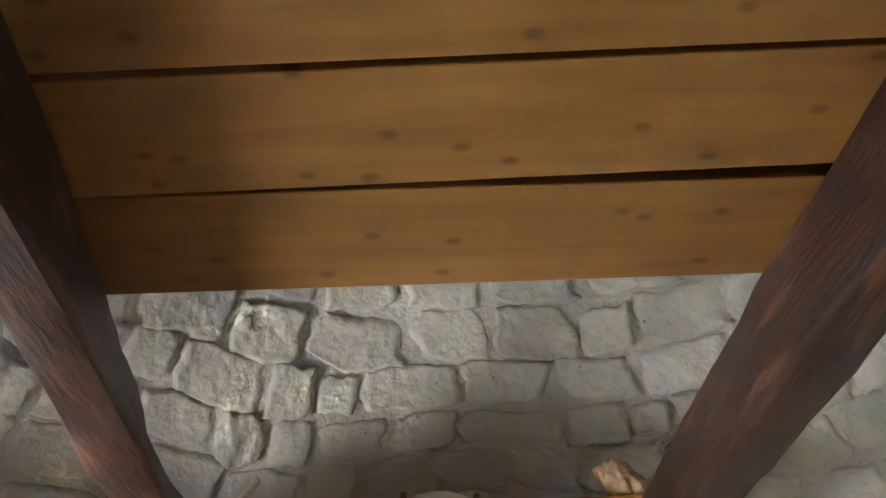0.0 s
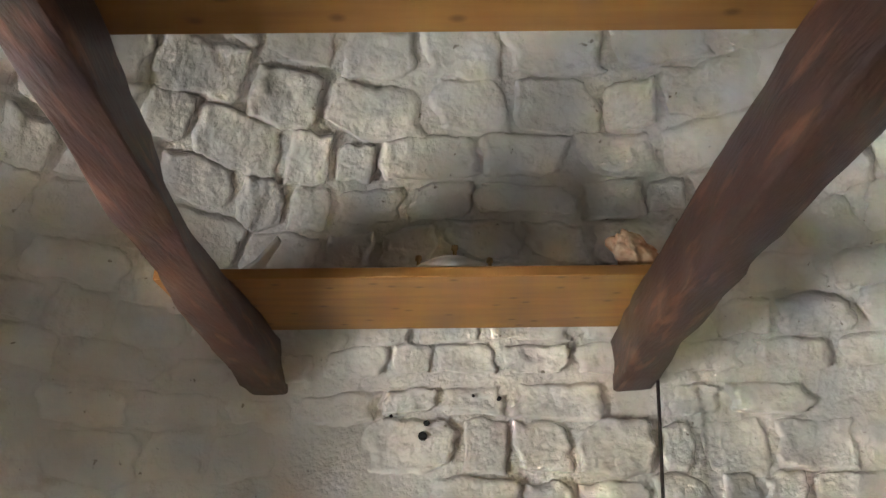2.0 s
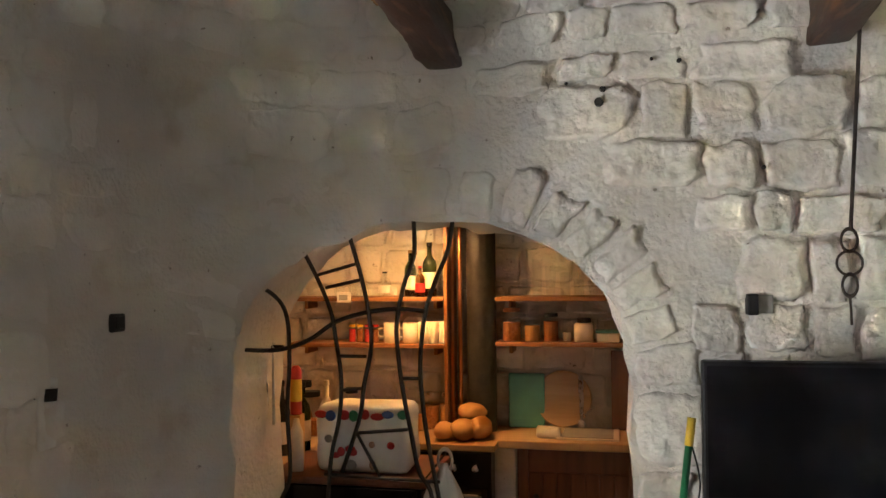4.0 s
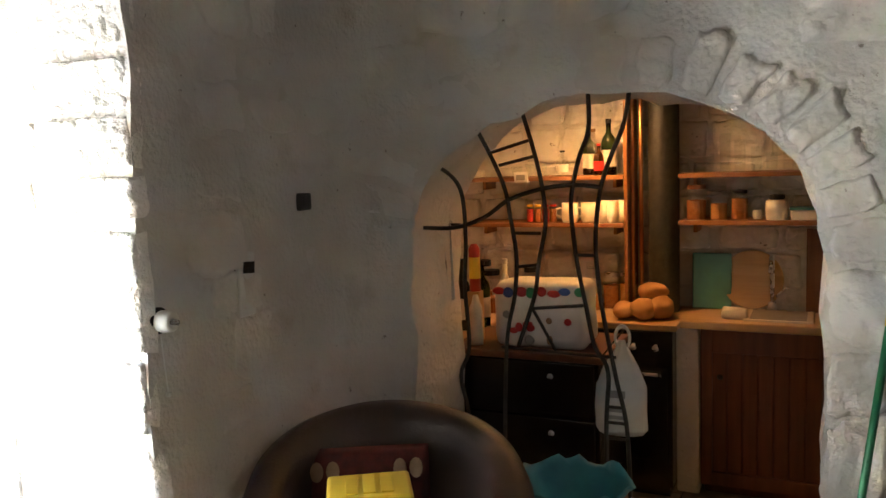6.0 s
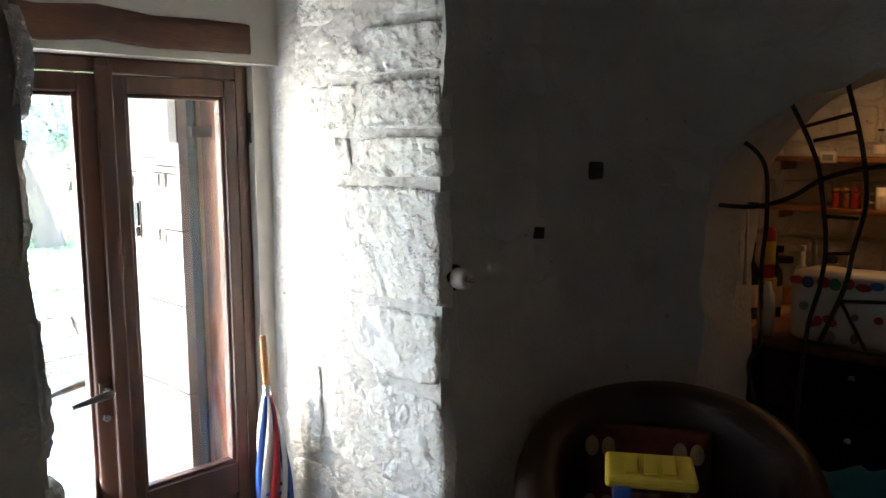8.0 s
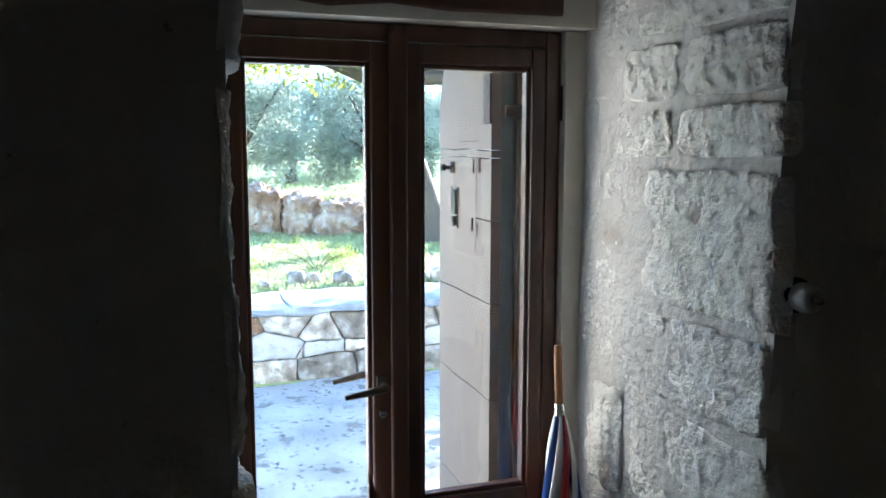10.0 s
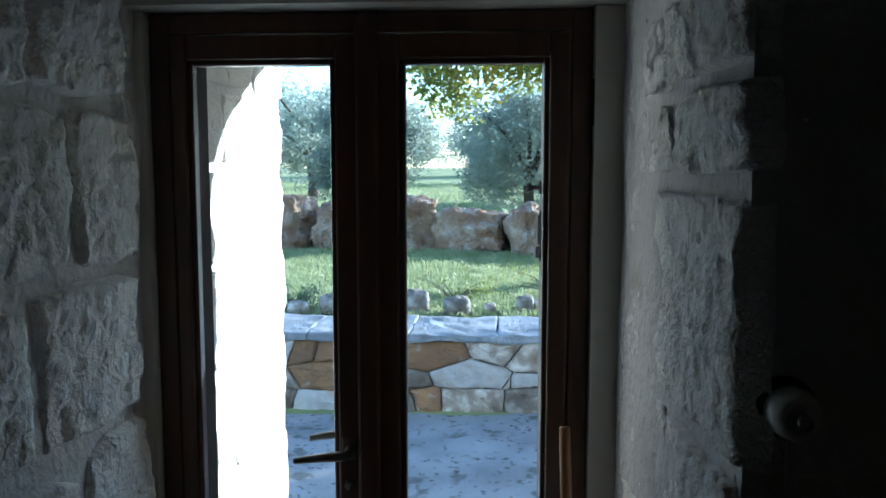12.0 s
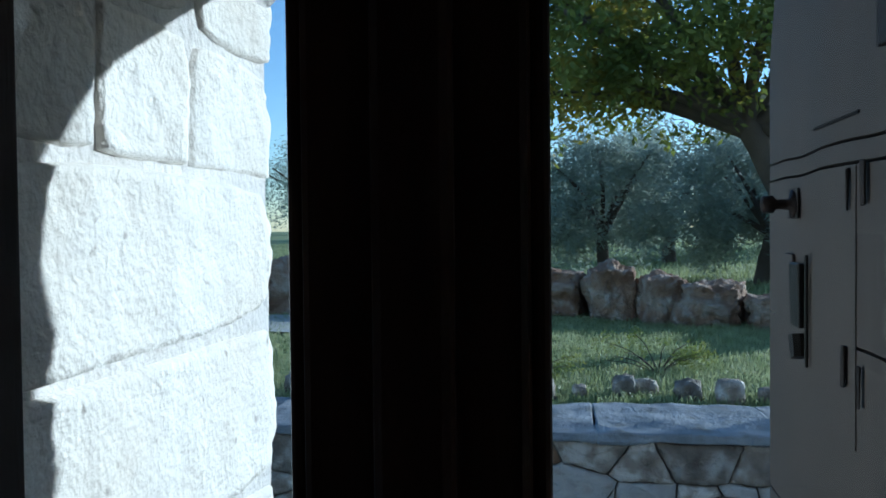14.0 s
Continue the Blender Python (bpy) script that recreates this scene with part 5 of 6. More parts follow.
part("sink_rim", box(-0.22, 0.1, 4.48, 4.76, 0.898, 0.908, bevel=0.004), M_WHITE, worktop, "white ceramic sink rim")
part("basin", box(-0.19, 0.07, 4.5, 4.74, 0.908, 0.911), M_GREY, worktop, "grey basin floor")
tap = thing("tap", "curved chrome kitchen tap at the sink", "tap")
part("spout", tube(smooth_line([(-0.1, 4.76, 0.9), (-0.1, 4.76, 1.12), (-0.1, 4.72, 1.19), (-0.1, 4.65, 1.18), (-0.1, 4.62, 1.12)], 5), 0.011, 10), M_STEEL, tap, smooth=True)
part("lever", tube([(-0.08, 4.75, 0.98), (-0.03, 4.72, 1.03)], 0.007, 8), M_STEEL, tap)
part("base", lathe([(0, 0), (0.024, 0), (0.018, 0.05), (0, 0.05)], 16, (-0.1, 4.76, 0.9)), M_STEEL, tap, smooth=True)
solid("round_board", lathe([(0, 0), (0.15, 0), (0.155, 0.008), (0.15, 0.016), (0, 0.016)], 36), M_TOP, "round wooden chopping board leaning on the wall", "chopping board").matrix_world = pose(-0.2, 4.79, 1.06, 80, 0, 0)
solid("teal_board", box(-0.5, -0.3, 4.76, 4.775, 0.9, 1.2, bevel=0.006), M_TEAL, "teal plastic chopping board leaning on the wall", "chopping board")
solid("picture_frame", box(0.06, 0.2, 4.77, 4.785, 0.9, 1.33, bevel=0.004), M_REDWOOD, "narrow dark framed panel leaning on the wall", "panel")
solid("dish_cloth", rough_up(box(-0.33, -0.2, 4.5, 4.62, 0.9, 0.945, bevel=0.02, seg=3), 0.015, 14), M_PLWHITE, "crumpled white dish cloth by the sink", "cloth", smooth=True)

# shelves
def shelf(x0, x1, z, y0=4.55):
    s = thing("wall_shelf", "brown wooden kitchen wall shelf full of kitchenware", "shelf", "kitchen shelves")
    part("board", box(x0, x1, y0, KB, z - 0.022, z, bevel=0.003), M_SHELF, s)
    for x in (x0 + 0.06, x1 - 0.08):
        part("bracket", box(x, x + 0.02, KB - 0.16, KB, z - 0.07, z - 0.022, bevel=0.003), M_SHELF, s)


shelf(-1.72, -0.82, 1.63)
shelf(-1.72, -0.82, 1.375)
shelf(-0.54, 0.5, 1.63)
shelf(-0.54, 0.5, 1.39)
solid("shelf_post", box(-0.82, -0.8, 4.56, KB, 0.9, 2.3, bevel=0.003), M_SHELF, "brown wooden upright at the shelves' end", "upright")


def bottle(x, y, z, h, r, m, cap, label, neck=0.35):
    b = thing("bottle", label, "bottle", "bottles on the shelf")
    part("glass", lathe([(0, 0), (r, 0.0), (r, h * 0.58), (r * 0.85, h * 0.66), (r * neck, h * 0.76), (r * neck, h * 0.95), (0, h * 0.95)], 18, (x, y, z)), m, b, smooth=True)
    part("cap", lathe([(0, h * 0.93), (r * neck * 1.15, h * 0.93), (r * neck * 1.15, h), (0, h)], 14, (x, y, z)), cap, b)
    part("label", lathe([(r * 1.02, h * 0.15), (r * 1.02, h * 0.45)], 18, (x, y, z)), M_PLWHITE if m is not M_AMBER else M_RED, b, "paper label", True)
    return b


def jar(x, y, z, h, r, fill, cap, label, level=0.7):
    j = thing("jar", label, "jar", "kitchen jars")
    part("glass", lathe([(0, 0), (r, 0.0), (r, h * 0.8), (r * 0.8, h * 0.86), (r * 0.8, h * 0.9), (0, h * 0.9)], 18, (x, y, z)), M_GLASS, j, smooth=True)
    if level:
        part("contents", lathe([(0, 0.004), (r * 0.93, 0.004), (r * 0.93, h * 0.8 * level), (0, h * 0.8 * level)], 18, (x, y, z)), fill, j)
    part("lid", lathe([(0, h * 0.88), (r * 0.88, h * 0.88), (r * 0.88, h), (0, h)], 18, (x, y, z)), cap, j)
    return j


def tumbler(x, y, z, h, r):
    g = solid("drinking_glass", lathe([(0, 0), (r * 0.8, 0), (r * 0.82, 0.01), (r, h), (r * 0.985, h + 0.002)], 16, (x, y, z)), M_GLASS, "clear drinking glass on the wall shelf", "glass", "drinking glasses", smooth=True)
    return g


def mug(x, y, z, h=0.09, r=0.04, handle=True):
    g = thing("mug", "white ceramic mug on the wall shelf", "mug", "white mugs")
    part("cup", lathe([(0, 0), (r * 0.85, 0), (r, 0.012), (r, h), (r * 0.9, h), (r * 0.86, 0.012), (0, 0.012)], 18, (x, y, z)), M_WHITE, g, smooth=True)
    if handle:
        part("handle", ring_bm((x - r - 0.012, y, z + h * 0.5), 0.024, 0.006, "y", 14), M_WHITE, g, smooth=True)
    return g


bottle(-1.18, 4.66, 1.63, 0.14, 0.035, M_GLASS, M_PLBLACK, "small clear spirit bottle with a black cap")
bottle(-1.04, 4.7, 1.63, 0.26, 0.034, M_GREEN, M_BRASS, "dark green bottle with a brass cap")
bottle(-1.0, 4.64, 1.63, 0.25, 0.036, M_GLASS, M_BRASS, "tall clear spirit bottle with a paper label")
bottle(-0.92, 4.66, 1.63, 0.3, 0.04, M_GREEN, M_PLBLACK, "tall dark green wine bottle")
bottle(-0.96, 4.6, 1.63, 0.17, 0.027, M_AMBER, M_RED, "small amber bottle with a red cap")
for x, y, h in ((-0.87, 4.62, 0.11), (-0.85, 4.7, 0.13), (-0.9, 4.72, 0.1), (-1.3, 4.66, 0.07), (-1.37, 4.68, 0.07), (-1.44, 4.64, 0.06)):
    tumbler(x, y, 1.63, h, 0.032)
for i, x in enumerate((-1.36, -1.315, -1.27, -1.225)):
    jar(x, 4.62, 1.375, 0.1, 0.02, M_SPICE if i % 2 else M_RED, M_YELLOW if i < 2 else M_RED, "small spice jar with a coloured lid", 0.95)
for x in (-1.13, -1.02):
    mug(x, 4.62, 1.375, 0.11, 0.045)
mug(-0.93, 4.65, 1.375, 0.11, 0.042, False)
for x in (-0.965, -0.915, -0.865):
    mug(x + 0.03, 4.58 + 0.03 * (x > -0.9), 1.375, 0.12, 0.032, False)
for i in range(9):
    tumbler(-0.4 + 0.075 * i, 4.64 + 0.04 * (i % 2), 1.63, 0.09 + 0.035 * ((i * 7) % 4), 0.03)
jar(-0.46, 4.63, 1.39, 0.18, 0.052, M_SPICE, M_REDWOOD, "tall glass jar of dark spice with a brown lid")
jar(-0.35, 4.63, 1.39, 0.19, 0.043, M_BREAD, M_GLASS, "glass jar of orange pulses with a glass lid", 0.55)
jar(-0.25, 4.63, 1.39, 0.15, 0.042, M_SPICE, M_PLBLACK, "dark jar with a black lid", 0.9)
jar(-0.165, 4.63, 1.39, 0.12, 0.024, M_PLWHITE, M_GLASS, "slim clear jar on the wall shelf", 0.5)
tin = thing("ceramic_pot", "white ceramic pot with a black lid on the shelf", "pot")
part("pot", lathe([(0, 0), (0.052, 0), (0.054, 0.09), (0.04, 0.1), (0, 0.1)], 20, (-0.075, 4.63, 1.39)), M_WHITE, tin, smooth=True)
part("lid", lathe([(0.034, 0.1), (0.038, 0.104), (0.036, 0.125), (0, 0.127)], 18, (-0.075, 4.63, 1.39)), M_PLBLACK, tin)
tub_ = thing("food_container", "shallow cream food container with a blue-grey lid", "container")
part("body", box(-0.01, 0.11, 4.58, 4.68, 1.39, 1.44, bevel=0.008), M_WHITE, tub_)
part("lid", box(-0.016, 0.116, 4.574, 4.686, 1.44, 1.452, bevel=0.004), M_TEAL, tub_, "blue-grey lid")

# low side counter with jars and the hanging utensils
counter = thing("side_counter", "low whitewashed counter along the kitchen's side", "counter")
part("slab", box(-1.98, -1.44, 3.6, KB, 0.82, 0.88, bevel=0.01), M_TOP, counter)
part("base", rough_up(box(-1.98, -1.5, 3.64, KB, 0, 0.82), 0.004, 7), M_WASH, counter)
back = thing("back_counter", "narrow wooden counter along the kitchen's back wall", "counter")
part("slab", box(-1.44, -1.06, 4.3, KB, 0.85, 0.89, bevel=0.006), M_TOP, back)
part("base", box(-1.43, -1.06, 4.36, KB, 0, 0.85), M_BLACK, back)
for i, (x, y, h, r) in enumerate([(-1.62, 4.55, 0.28, 0.045), (-1.54, 4.45, 0.24, 0.055), (-1.36, 4.6, 0.24, 0.04)]):
    jar(x, y, 0.885, h, r, M_SPICE, M_PLBLACK, "glass storage jar with a black lid on the counter", 0.45)
for i, (x, y, h, r) in enumerate([(-1.28, 4.5, 0.16, 0.07), (-1.15, 4.48, 0.2, 0.055), (-1.0, 4.62, 0.26, 0.05)]):
    jar(x, y, 0.895, h, r, M_BREAD, M_GLASS, "clear glass jar of dry food beside the cooker", 0.4)
jar(-0.92, 4.68, 0.896, 0.2, 0.046, M_SPICE, M_STEEL, "glass jar with a steel lid on the board", 0.8)
jar(-0.83, 4.7, 0.896, 0.2, 0.05, M_BREAD, M_STEEL, "glass jar of pasta with a steel lid", 0.85)
bottle(-1.45, 4.1, 0.885, 0.34, 0.04, M_GREEN, M_PLBLACK, "dark oil bottle on the side counter")
bottle(-1.52, 4.0, 0.885, 0.36, 0.042, M_PLBLACK, M_PLBLACK, "black bottle on the side counter")
bottle(-1.33, 4.12, 0.893, 0.34, 0.035, M_PLWHITE, M_PLWHITE, "white cleaning bottle beside the cupboard")
rail = thing("utensil_rail", "short black rail of hanging kitchen utensils", "utensil rail")
part("bar", tube([(-1.48, 3.42, 1.47), (-1.26, 3.42, 1.47)], 0.008, 8), M_IRON, rail)
for i, (x, l, m, w) in enumerate([(-1.455, 0.2, M_STEEL, 0.014), (-1.43, 0.3, M_IRON, 0.01), (-1.4, 0.26, M_STEEL, 0.02), (-1.37, 0.55, M_PLWHITE, 0.016), (-1.335, 0.28, M_STEEL, 0.012), (-1.3, 0.32, M_PLWHITE, 0.008)]):
    u = part("utensil", tube([(x, 3.41, 1.47), (x + 0.004, 3.405, 1.47 - l)], lambda t, w=w: w * (0.5 + 0.6 * t), 8), m, rail, "hanging kitchen utensil", True)
    part("hook", ring_bm((x, 3.415, 1.478), 0.012, 0.0025, "x", 12), M_STEEL, u)
solid("spray_bottle", lathe([(0, 0), (0.03, 0), (0.03, 0.17), (0.018, 0.2), (0.012, 0.23), (0, 0.23)], 16, (-1.31, 3.68, 0.893)), M_PLWHITE, "white plastic bottle on the black cupboard", "bottle", smooth=True)
can = thing("spray_can", "red and orange can with a yellow label", "can")
part("body", lathe([(0, 0), (0.026, 0), (0.026, 0.2), (0.014, 0.22), (0, 0.22)], 16, (-1.34, 3.75, 1.13)), M_RED, can, smooth=True)
part("label", lathe([(0.0268, 0.06), (0.0268, 0.16)], 16, (-1.34, 3.75, 1.13)), M_YELLOW, can, "yellow label", True)
solid("can_bracket", box(-1.37, -1.31, 3.72, 3.78, 0.893, 1.13, bevel=0.004), M_TOP, "pale wooden block on the cupboard", "block")
th = thing("wall_clock", "small white digital thermometer on the shelf's edge", "thermometer")
part("case", box(-1.42, -1.34, 4.53, 4.548, 1.6, 1.66, bevel=0.005), M_PLWHITE, th)
part("display", box(-1.405, -1.355, 4.527, 4.53, 1.615, 1.645), M_GREY, th, "grey display")

# ---- outdoors ----
GX, GY = -6.3, 0.0     # face line of the low wall


def land(x, y):
    """Height of the open ground."""
    if x > -6.6:
        return -0.16
    if x > -6.9:
        return -0.16 + 0.55 * (-6.6 - x) / 0.3
    d = -6.9 - x
    return 0.39 + 0.02 * math.sin(x * 0.9 + y) * min(1, d) + 0.016 * min(d, 60) + 0.02 * fbm((x * 0.6, y * 0.6, 0)) * min(1, d)


xs = [2.0 - 0.6 * i for i in range(14)] + [-6.62, -6.75, -6.88] + [-7.1 - 0.35 * i for i in range(30)] + [-18 - 2.2 * i for i in range(30)] + [-90, -130, -200, -400, -900, -2500]
ys = [-2500, -900, -400, -200, -110, -70] + [-50 + 2.5 * i for i in range(17)] + [-7.6 + 0.4 * i for i in range(45)] + [11 + 2.5 * i for i in range(18)] + [60, 90, 140, 260, 600, 2500]
xs = [2500, 800, 200, 60, 20, 8] + xs
bm = bmesh.new()
grid = [[bm.verts.new((x, y, land(x, y) if x < -3.3 else -0.5)) for y in ys] for x in xs]
for i in range(len(xs) - 1):
    for j in range(len(ys) - 1):
        f = bm.faces.new((grid[i][j], grid[i][j + 1], grid[i + 1][j + 1], grid[i + 1][j]))
bmesh.ops.recalc_face_normals(bm, faces=bm.faces)
solid("ground", bm, M_GRASS, "green winter meadow rising gently to the horizon", "ground", kind="structure", smooth=True)
bm = bmesh.new()
bmesh.ops.create_grid(bm, x_segments=30, y_segments=60, size=1, matrix=Matrix.Translation((-4.9, 1.5, -0.14)) @ Matrix.Diagonal((1.65, 7, 1, 1)))
for v in bm.verts:
    v.co.z += 0.006 * fbm((v.co.x * 2, v.co.y * 2, 0))
solid("terrace", bm, M_TERRACE, "worn grey concrete terrace with scattered leaf litter", "terrace", kind="structure", smooth=True)
bm = bmesh.new()
bmesh.ops.create_grid(bm, x_segments=20, y_segments=30, size=1, matrix=Matrix.Translation((-10.6, -7.4, 0.0)) @ Matrix.Diagonal((0.75, 6.0, 1, 1)))
for v in bm.verts:
    v.co.x += 0.25 * math.sin(v.co.y * 0.7)
    v.co.z = land(v.co.x, v.co.y) + 0.03
solid("path", bm, M_GRAVEL, "pale gravel path between lawn and boulders", "path", kind="structure", smooth=True)

# low dry-stone wall with slab coping
parapet = solid("terrace_wall", box(GX - 0.7, GX - 0.03, -7, 9, -0.2, 0.38), M_MORTAR, "low rubble stone terrace wall with slab coping", "wall", kind="structure")
rnd = random.Random(23)


def rubble(poly, seed):
    """One stone with a broken outline, a worn arris and a pitted face, laid in the wall's front."""
    cu, cv = sum(p[0] for p in poly) / len(poly), sum(p[1] for p in poly) / len(poly)
    ring = []
    for (a0, b0), (a1, b1) in zip(poly, poly[1:] + poly[:1]):
        k = max(1, int(math.hypot(a1 - a0, b1 - b0) / 0.035))
        ring += [(a0 + (a1 - a0) * i / k, b0 + (b1 - b0) * i / k) for i in range(k)]
    proud, tu, tv = 0.03 + 0.012 * noise.noise(Vector((seed, 3, 7))), 0.08 * noise.noise(Vector((seed, 1, 0))), 0.1 * noise.noise(Vector((seed, 0, 5)))
    bm = bmesh.new()
    rows = []
    for k, depth in ((1.0, -0.03), (0.985, 0.55), (0.93, 0.9), (0.7, 1.0), (0.36, 1.0)):
        row = []
        for u, v in ring:
            d = math.hypot(u - cu, v - cv) or 1
            wob = 1 - (0.005 + 0.01 * noise.noise(Vector((u * 22, v * 22, seed)))) / d
            pu, pv = cu + (u - cu) * k * wob, cv + (v - cv) * k * wob
            x = proud * depth + (tu * (pu - cu) + tv * (pv - cv) + 0.02 * fbm((pu * 14, pv * 14, seed))) * (1 if depth > 0.5 else 0)
            row.append(bm.verts.new((GX - 0.03 + x, pu, pv)))
        rows.append(row)
    mid = bm.verts.new((GX - 0.03 + proud + 0.02 * fbm((cu * 14, cv * 14, seed)), cu, cv))
    n = len(ring)
    for a, b in zip(rows, rows[1:]):
        for i in range(n):
            bm.faces.new((a[i], a[(i + 1) % n], b[(i + 1) % n], b[i]))
    for i in range(n):
        bm.faces.new((rows[-1][i], rows[-1][(i + 1) % n], mid))
    return bm


def cell(site, others, box_uv):
    """The ground nearest to one site, flattened sideways so that stones lie wide."""
    u0, u1, v0, v1 = box_uv
    poly = [(u0, v0), (u1, v0), (u1, v1), (u0, v1)]
    for o in others:
        du, dv = (o[0] - site[0]) * 0.2, o[1] - site[1]
        lim = (0.2 * (o[0] ** 2 - site[0] ** 2) + o[1] ** 2 - site[1] ** 2 + o[2] - site[2]) / 2
        out = []
        for a, b in zip(poly, poly[1:] + poly[:1]):
            fa, fb = a[0] * du + a[1] * dv - lim, b[0] * du + b[1] * dv - lim
            if fa <= 0:
                out.append(a)
            if fa * fb < 0:
                t = fa / (fa - fb)
                out.append((a[0] + (b[0] - a[0]) * t, a[1] + (b[1] - a[1]) * t))
        poly = out
        if len(poly) < 3:
            return None
    return poly


sites = []
for k, (v, step) in enumerate(((-0.06, 0.27), (0.12, 0.25), (0.3, 0.22))):
    u = -6.4 + 0.15 * k
    while u < 8.6:
        sites.append((u + rnd.uniform(-0.07, 0.07), v + rnd.uniform(-0.03, 0.03), rnd.uniform(-0.013, 0.013)))
        u += step * rnd.uniform(0.4, 1.8)
for s in sites:
    poly = cell(s, [o for o in sites if o is not s and abs(o[0] - s[0]) < 1.6], (s[0] - 0.5, s[0] + 0.5, -0.16, 0.383))
    if poly:
        part("rubble_stone", rubble(poly, rnd.uniform(0, 99)), rnd.choice((M_RUST, M_FIELD, M_FIELD, M_FIELD, M_FIELD, M_PALESTONE)), parapet, smooth=True)
y = -6.8
while y < 8.6:
    w = rnd.uniform(0.5, 1.0)
    bm = box(GX - 0.74, GX + 0.03, y, y + w - 0.005, 0.385, 0.44 + rnd.uniform(-0.006, 0.006), bevel=0.012)
    bmesh.ops.subdivide_edges(bm, edges=[e for e in bm.edges if e.calc_length() > 0.2], cuts=5, use_grid_fill=True)
    part("coping_slab", rough_up(bm, 0.02, 6, y), M_CAP, parapet, smooth=False)
    y += w


def boulder(at, size, seed, name="boulder", label="weathered reddish limestone boulder on the lawn", material=None, group="row of boulders"):
    bm = bmesh.new()
    bmesh.ops.create_icosphere(bm, subdivisions=5 if size[1] > 0.2 else 3, radius=1)
    for v in bm.verts:
        p = v.co.copy()
        k = max(abs(p.x), abs(p.y), abs(p.z))
        p = p.lerp(p / k, 0.62)
        q = p * 0.8 + Vector((seed * 5.1, seed * 2.3, seed))
        p += p.normalized() * (0.26 * noise.noise(q * 1.3) + 0.16 * fbm(q * 2.6) + 0.07 * fbm(q * 9))
        v.co = Vector((p.x * size[0], p.y * size[1], p.z * size[2]))
    ob = solid(name, bm, material or M_BOULDER, label, "boulder", group, smooth=True)
    ob.matrix_world = pose(*at, 0, 0, seed * 40 % 30 - 15)
    return ob


rnd = random.Random(5)
for i, (y, w, h) in enumerate([(-6.6, 0.7, 0.4), (-5.3, 0.6, 0.45), (-4.1, 0.55, 0.42), (-2.95, 0.5, 0.42), (-1.75, 0.62, 0.5), (-0.62, 0.42, 0.38), (0.22, 0.52, 0.46), (1.2, 0.56, 0.36), (2.05, 0.3, 0.4), (2.6, 0.28, 0.34), (3.15, 0.36, 0.3), (3.75, 0.3, 0.22), (4.6, 0.5, 0.35), (5.7, 0.55, 0.4)]):
    x = -12.0 + (0.55 * max(0, y - 1.6))
    boulder((x - 0.35, y, land(x, y) + h * 0.55), (0.45, w, h), i + 1.3)
for i in range(26):
    y = -3.0 + i * 0.25 + rnd.uniform(-0.12, 0.12)
    s = rnd.choice((0.05, 0.07, 0.1, 0.14)) * rnd.uniform(0.8, 1.2)
    x = -7.35 + rnd.uniform(-0.08, 0.08) - (0.12 if 1.3 < y < 2.0 else 0)
    boulder((x, y, land(x, y) + s * 0.5), (s * 0.7, s * rnd.uniform(0.8, 1.4), s * rnd.uniform(0.7, 1.1)), i * 3.7 + 2, "edging_stone", "small upright edging stone along the flower bed", M_FIELD, "edging stones")


# grass and leaf litter
def blades(name, region, count, seed, hmin, hmax, material, label, dense=None, width=0.006):
    rr = random.Random(seed)
    verts, faces = [], []
    for _ in range(count):
        x, y = region(rr)
        if dense and fbm((x * 0.9, y * 0.9, seed)) < dense:
            continue
        h, a, lean = rr.uniform(hmin, hmax), rr.uniform(0, 6.283), rr.uniform(0, 0.6)
        z0 = land(x, y) - 0.01
        c, s = math.cos(a), math.sin(a)
        w = width * rr.uniform(0.7, 1.5)
        i = len(verts)
        verts += [(x - w * s, y + w * c, z0), (x + w * s, y - w * c, z0), (x + h * lean * c * 0.4 + w * 0.6 * s, y + h * lean * s * 0.4 - w * 0.6 * c, z0 + h * 0.6), (x + h * lean * c, y + h * lean * s, z0 + h * (1 - 0.3 * lean))]
        faces += [(i, i + 1, i + 2), (i, i + 2, i + 3)]
    me = bpy.data.meshes.new(name)
    me.from_pydata(verts, [], faces)
    me.materials.append(material)
    return tagged(new(name, me), label, "grass", kind="stuff")


blades("grass", lambda r: (-7.2 - 4.6 * r.random() ** 1.2, r.uniform(-4.5, 5.5)), 90000, 3, 0.02, 0.075, M_BLADE, "short green lawn grass behind the low wall", None, 0.005)
blades("grass_far", lambda r: (-12.4 - 26 * r.random() ** 1.5, r.uniform(-12, 12)), 60000, 8, 0.05, 0.16, M_BLADE, "meadow grass beyond the boulders", None, 0.012)


def shrub(at, r, h, seed, material, label, n=260):
    rr = random.Random(seed)
    bm = bmesh.new()
    for _ in range(n):
        a, k = rr.uniform(0, 6.283), rr.random() ** 0.5
        tip = Vector((math.cos(a) * r * k, math.sin(a) * r * k, h * rr.uniform(0.6, 1.0) * (1 - 0.3 * k)))
        base = Vector((tip.x * 0.3, tip.y * 0.3, -0.02))
        w = 0.006
        s = Vector((-math.sin(a), math.cos(a), 0)) * w
        mid = base.lerp(tip, 0.6) + Vector((0, 0, 0.04))
        v = [bm.verts.new(q) for q in (base - s, base + s, mid + s, tip, mid - s)]
        bm.faces.new(v)
    ob = solid("shrub", bm, material, label, "shrub")
    ob.location = (*at, land(*at))
    return ob


shrub((-7.55, 0.4), 0.17, 0.46, 2, M_ROSEMARY, "upright dark green rosemary bush behind the wall", 420)
shrub((-7.7, -1.4), 0.2, 0.3, 3, M_BLADE, "low green garden shrub behind the wall", 160)


